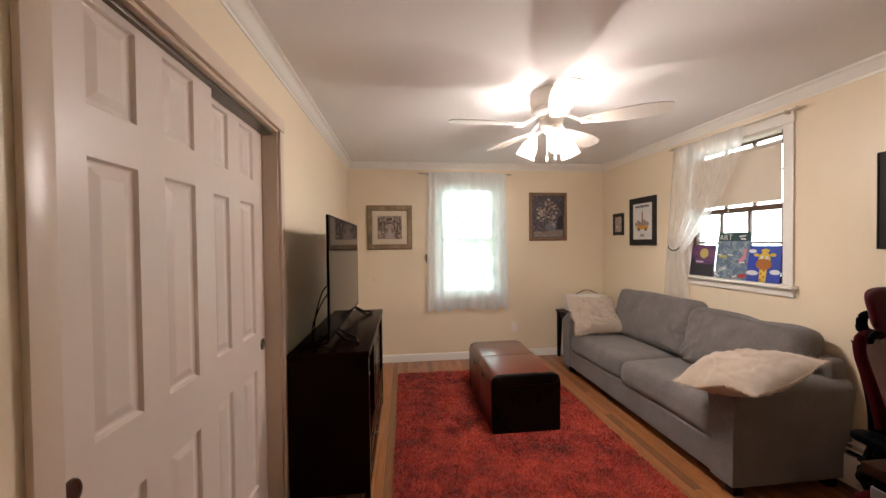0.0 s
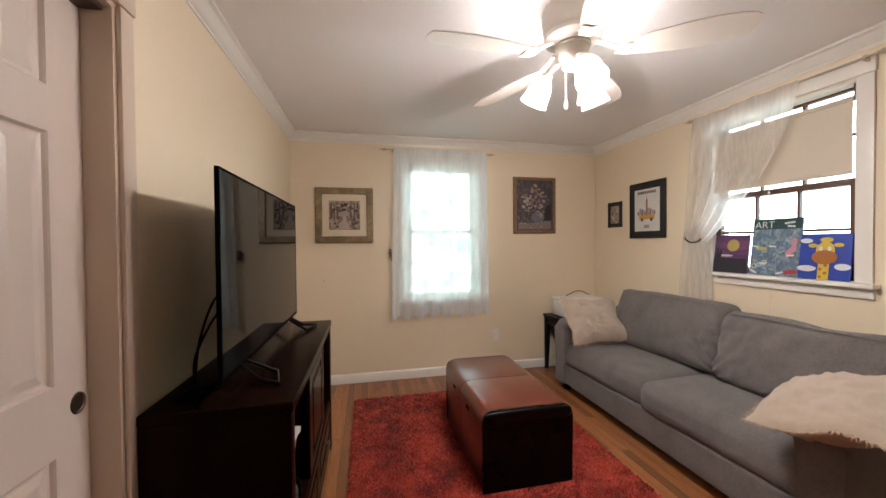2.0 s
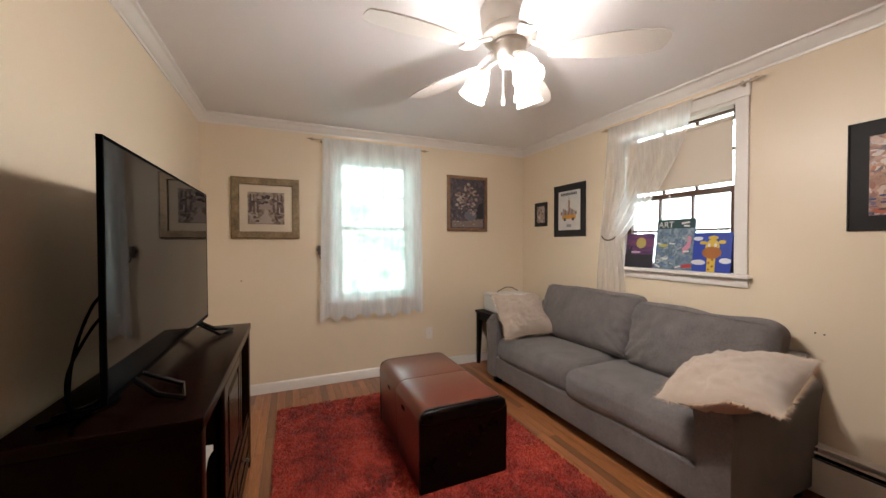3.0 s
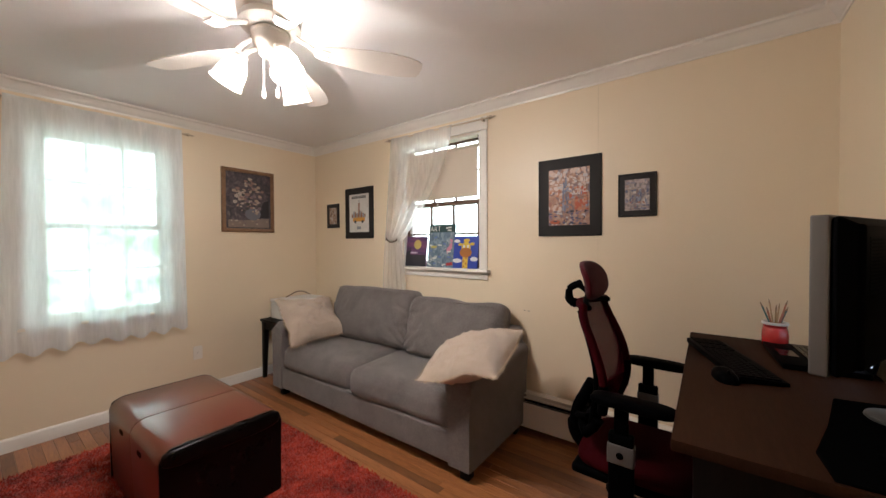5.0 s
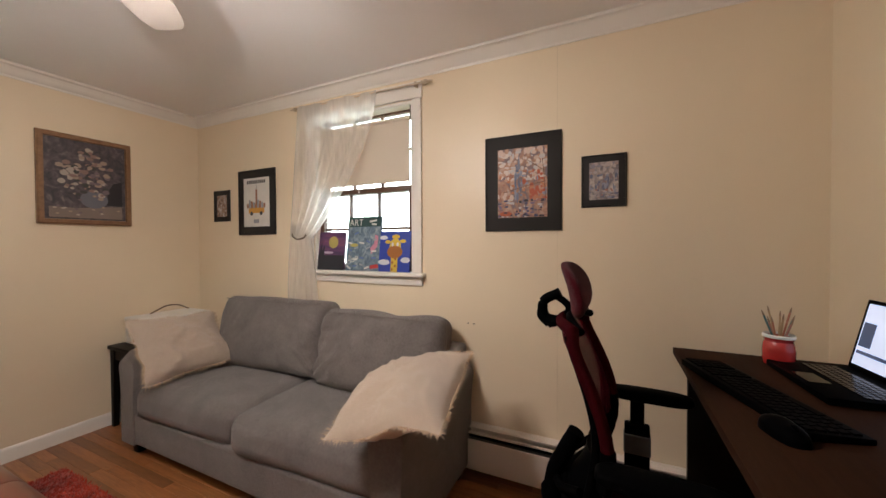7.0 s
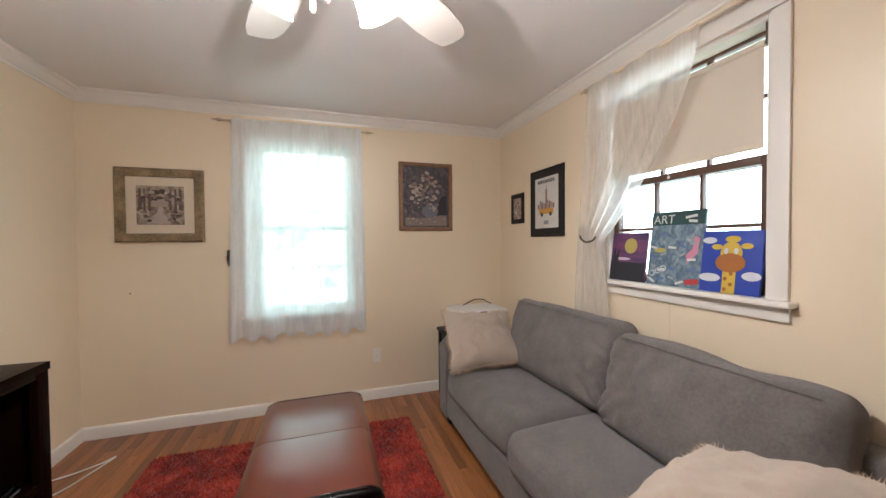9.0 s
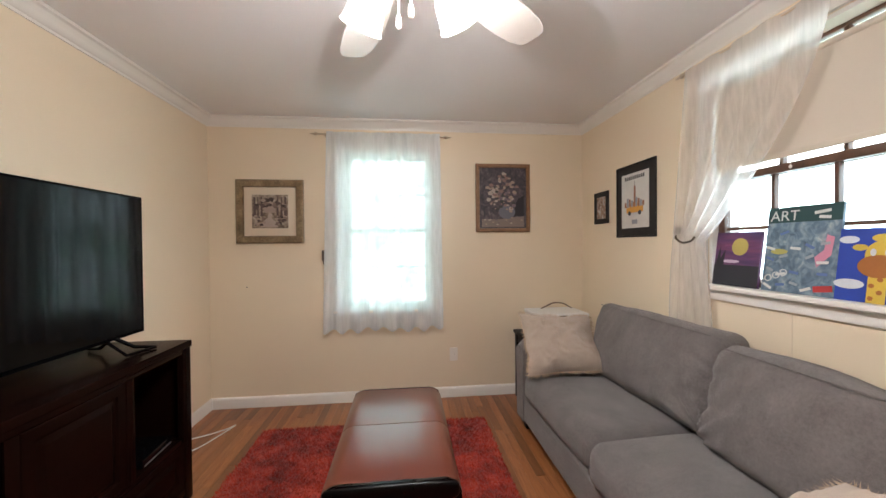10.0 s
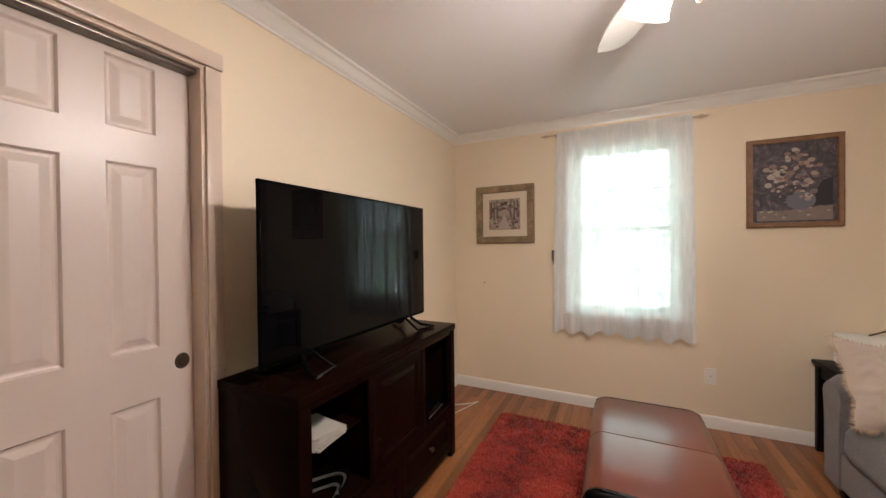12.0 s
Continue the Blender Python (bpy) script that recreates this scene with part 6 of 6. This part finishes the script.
    part("spine", tube(curve_points([(0, -0.06, 0.42), (0, -0.17, 0.43), (0, -0.222, 0.49), (0, -0.215, 0.58), (0, -0.180, 0.66), (0, -0.150, 0.72)], 8), [0.034] * 20 + [0.026] * 21, 12), M["black"], t)
    part("spine_plate", moved(extrude(rounded(0.05, 0.10, 0.012), 0, 0.006, 0.002), pose(-0.036, -0.205, 0.56, 90, 0, -90)), M["grey"], t, "grey plastic adjuster plate")
    for s in (-1, 1):
        part("spine_brace", tube(curve_points([(s * 0.02, -0.205, 0.57), (s * 0.10, -0.18, 0.60), (s * 0.15, -0.125, 0.63)], 6), 0.012, 10), M["black"], t)
    part("headrest_stem", tube(curve_points([(0, -0.192, 1.06), (0, -0.245, 1.07), (0, -0.250, 1.12), (0, -0.20, 1.15)], 6), 0.016, 12), M["black"], t)
    part("headrest_bracket", tube(curve_points([(0, -0.235, 1.045), (0, -0.262, 1.08), (0, -0.230, 1.14), (0, -0.175, 1.11), (0, -0.19, 1.065), (0, -0.235, 1.045)], 6), 0.011, 10), M["black"], t)
    hr = puffy(0.27, 0.05, 0.165, 2.8, 0.0, 0.0, 12)
    for v in hr.verts:
        v.co.y += 0.5 * v.co.x ** 2 * 1.6 - 0.9 * (v.co.z + 0.02) ** 2 * 3.0 - 0.12 * v.co.z
    hr = moved(hr, pose(0, -0.145, 1.165))
    part("headrest", hr, M["red_mesh"], t, "curved dark red headrest")
    part("headrest_frame", tube([(0.150 * (2 * k / 12 - 1), -0.168 + 0.045 * (2 * k / 12 - 1) ** 2, 1.085 - 0.02 * (2 * k / 12 - 1) ** 2) for k in range(13)], 0.012, 10), M["black"], t)
    for s in (-1, 1):
        part("arm_bracket", tube(curve_points([(s * 0.10, -0.02, 0.43), (s * 0.22, -0.02, 0.425), (s * 0.262, 0.0, 0.46), (s * 0.27, 0.02, 0.52)], 6), 0.020, 12), M["black"], t)
        part("arm_post", box(s * 0.27 - 0.017, -0.018, 0.40, s * 0.27 + 0.017, 0.062, 0.66, 0.008, 3), M["black"], t)
        sl = part("arm_sleeve", box(s * 0.27 - 0.020, -0.021, 0.555, s * 0.27 + 0.020, 0.065, 0.625, 0.006, 3), M["grey"], t, "grey plastic height collar")
        part("button", moved(lathe([(0.001, 0), (0.011, 0.0), (0.012, 0.004), (0.001, 0.005)], 16), pose(s * 0.290, 0.022, 0.59, 0, 90 * s, 0)), M["black"], sl)
        part("arm_neck", box(s * 0.27 - 0.013, 0.0, 0.66, s * 0.27 + 0.013, 0.045, 0.745, 0.006, 3), M["black"], t)
        pad = puffy(0.085, 0.27, 0.034, 4.0, 0.004, 0.0, 8)
        part("arm_pad", moved(pad, pose(s * 0.265, 0.055, 0.768)), M["black"], t)
    return t


office_chair()

# things in the stand's open bays, behind the set and on the floor
for k, (y, z, w, tilt) in enumerate(((2.55, 0.602, 0.16, 4), (2.57, 0.622, 0.13, -9))):
    pp = thing("paper_stack", pose(-0.16, y, z, 0, 0, tilt), "loose stack of white papers on the shelf", "papers", "papers in the stand")
    for q in range(5 + k):
        leaf = box(-0.09, -w / 2, 0.0005, 0.095, w / 2, 0.0032, 0)
        part("paper_sheet", moved(leaf, pose(0.004 * math.sin(q * 2.3), 0.006 * math.cos(q * 1.7), 0.0036 * q, 0, 0, 3.5 * math.sin(q * 1.9 + k))), M["paper"], pp, "", False)
coil = thing("cable_coil", pose(-0.15, 2.58, 0.346), "coiled white and black cables on the shelf", "cables")
for k in range(4):
    r = 0.06 + 0.012 * k
    part("cable_loop", tube([(r * math.cos(a * 0.26), 1.25 * r * math.sin(a * 0.26), 0.012 + 0.014 * k + 0.012 * math.sin(a * 0.5)) for a in range(25)], 0.006, 8), (M["grey"], M["black"])[k % 2], coil)
rem = thing("media_box", pose(-0.17, 3.42, 0.345, 0, 0, 4), "flat black media player in the open bay", "media player")
part("case", box(-0.10, -0.11, 0.001, 0.10, 0.11, 0.04, 0.004), M["black_gloss"], rem)
part("front_edge", box(0.098, -0.10, 0.006, 0.102, 0.10, 0.012, 0), M["silver"], rem)
for k, pts in enumerate((((-0.28, 2.55, 1.20), (-0.31, 2.50, 1.15), (-0.34, 2.47, 1.02), (-0.35, 2.47, 0.88), (-0.34, 2.50, 0.848)), ((-0.29, 2.56, 1.14), (-0.32, 2.51, 1.08), (-0.36, 2.49, 0.97), (-0.36, 2.50, 0.87), (-0.33, 2.54, 0.847)), ((-0.42, 2.48, 0.847), (-0.34, 2.52, 0.847), (-0.30, 2.62, 0.847), (-0.38, 2.75, 0.847)))):
    cb = thing("tv_cable", Matrix(), "black cable hanging behind the television", "cable", "television cables")
    part("cable", tube(curve_points(pts, 10), 0.004, 8), M["black"], cb)
wc = thing("floor_cord", Matrix(), "white power cord lying on the floor", "cord")
part("cord", tube(curve_points([(-0.42, 3.95, 0.005), (-0.28, 4.09, 0.005), (-0.22, 4.22, 0.005), (-0.164, 4.387, 0.005), (-0.20, 4.34, 0.006), (-0.29, 4.27, 0.006), (-0.44, 4.20, 0.005)], 10), 0.0045, 8), M["lead"], wc)

for x in (-0.20,):
    nl = thing("wall_nail", pose(x, Y1, 1.0, 90, 0, 0), "small dark nail head in the cream wall", "nail", "wall nails")
    part("head", lathe([(0.001, 0.0), (0.0055, 0.0), (0.005, 0.003), (0.001, 0.004)], 10), M["pewter"], nl)
    part("shank", lathe([(0.0015, -0.02), (0.0015, 0.001)], 8), M["pewter"], nl)
for y, z in ((2.157, 0.843), (2.122, 0.841)):
    nl = thing("wall_nail", pose(X1, y, z, 0, -90, 0), "small dark nail head in the cream wall", "nail", "wall nails")
    part("head", lathe([(0.001, 0.0), (0.0045, 0.0), (0.004, 0.003), (0.001, 0.004)], 10), M["pewter"], nl)
    part("shank", lathe([(0.0015, -0.02), (0.0015, 0.001)], 8), M["pewter"], nl)

# ---- oak strip floor ----
strip_w, rnd = 0.0572, random.Random(11)
strips, meshes, count = tagged(new("floor"), "orange-brown oak strip floor, worn satin finish", "floor", "", "structure"), {}, 0
x = -0.606
rest = []
while x < X1:
    y = -0.95 + rnd.uniform(-0.9, 0)
    while y < Y1:
        length = rnd.choice((0.9, 1.1, 1.3, 1.5))
        a, b = max(y, -0.95 if x < 1.0 else Y0), min(y + length, Y1)
        y += length
        if b - a < 0.02 or (x + strip_w < X0 and not (b < Y0)):
            continue
        key = round(b - a, 2)
        if key not in meshes:
            bm = box(0.0006, 0, -0.018, strip_w - 0.0006, key - 0.001, 0, 0)
            top = [e for e in bm.edges if all(v.co.z > -0.001 for v in e.verts)]
            bmesh.ops.bevel(bm, geom=top, offset=0.0012, segments=1, affect="EDGES")
            meshes[key] = finish(bm, "plank", M["floor"], False)
        pl = new("plank", meshes[key])
        pl.parent = strips
        pl.location = (x, a, rnd.uniform(-0.0006, 0.0))
        count += 1
    x += strip_w
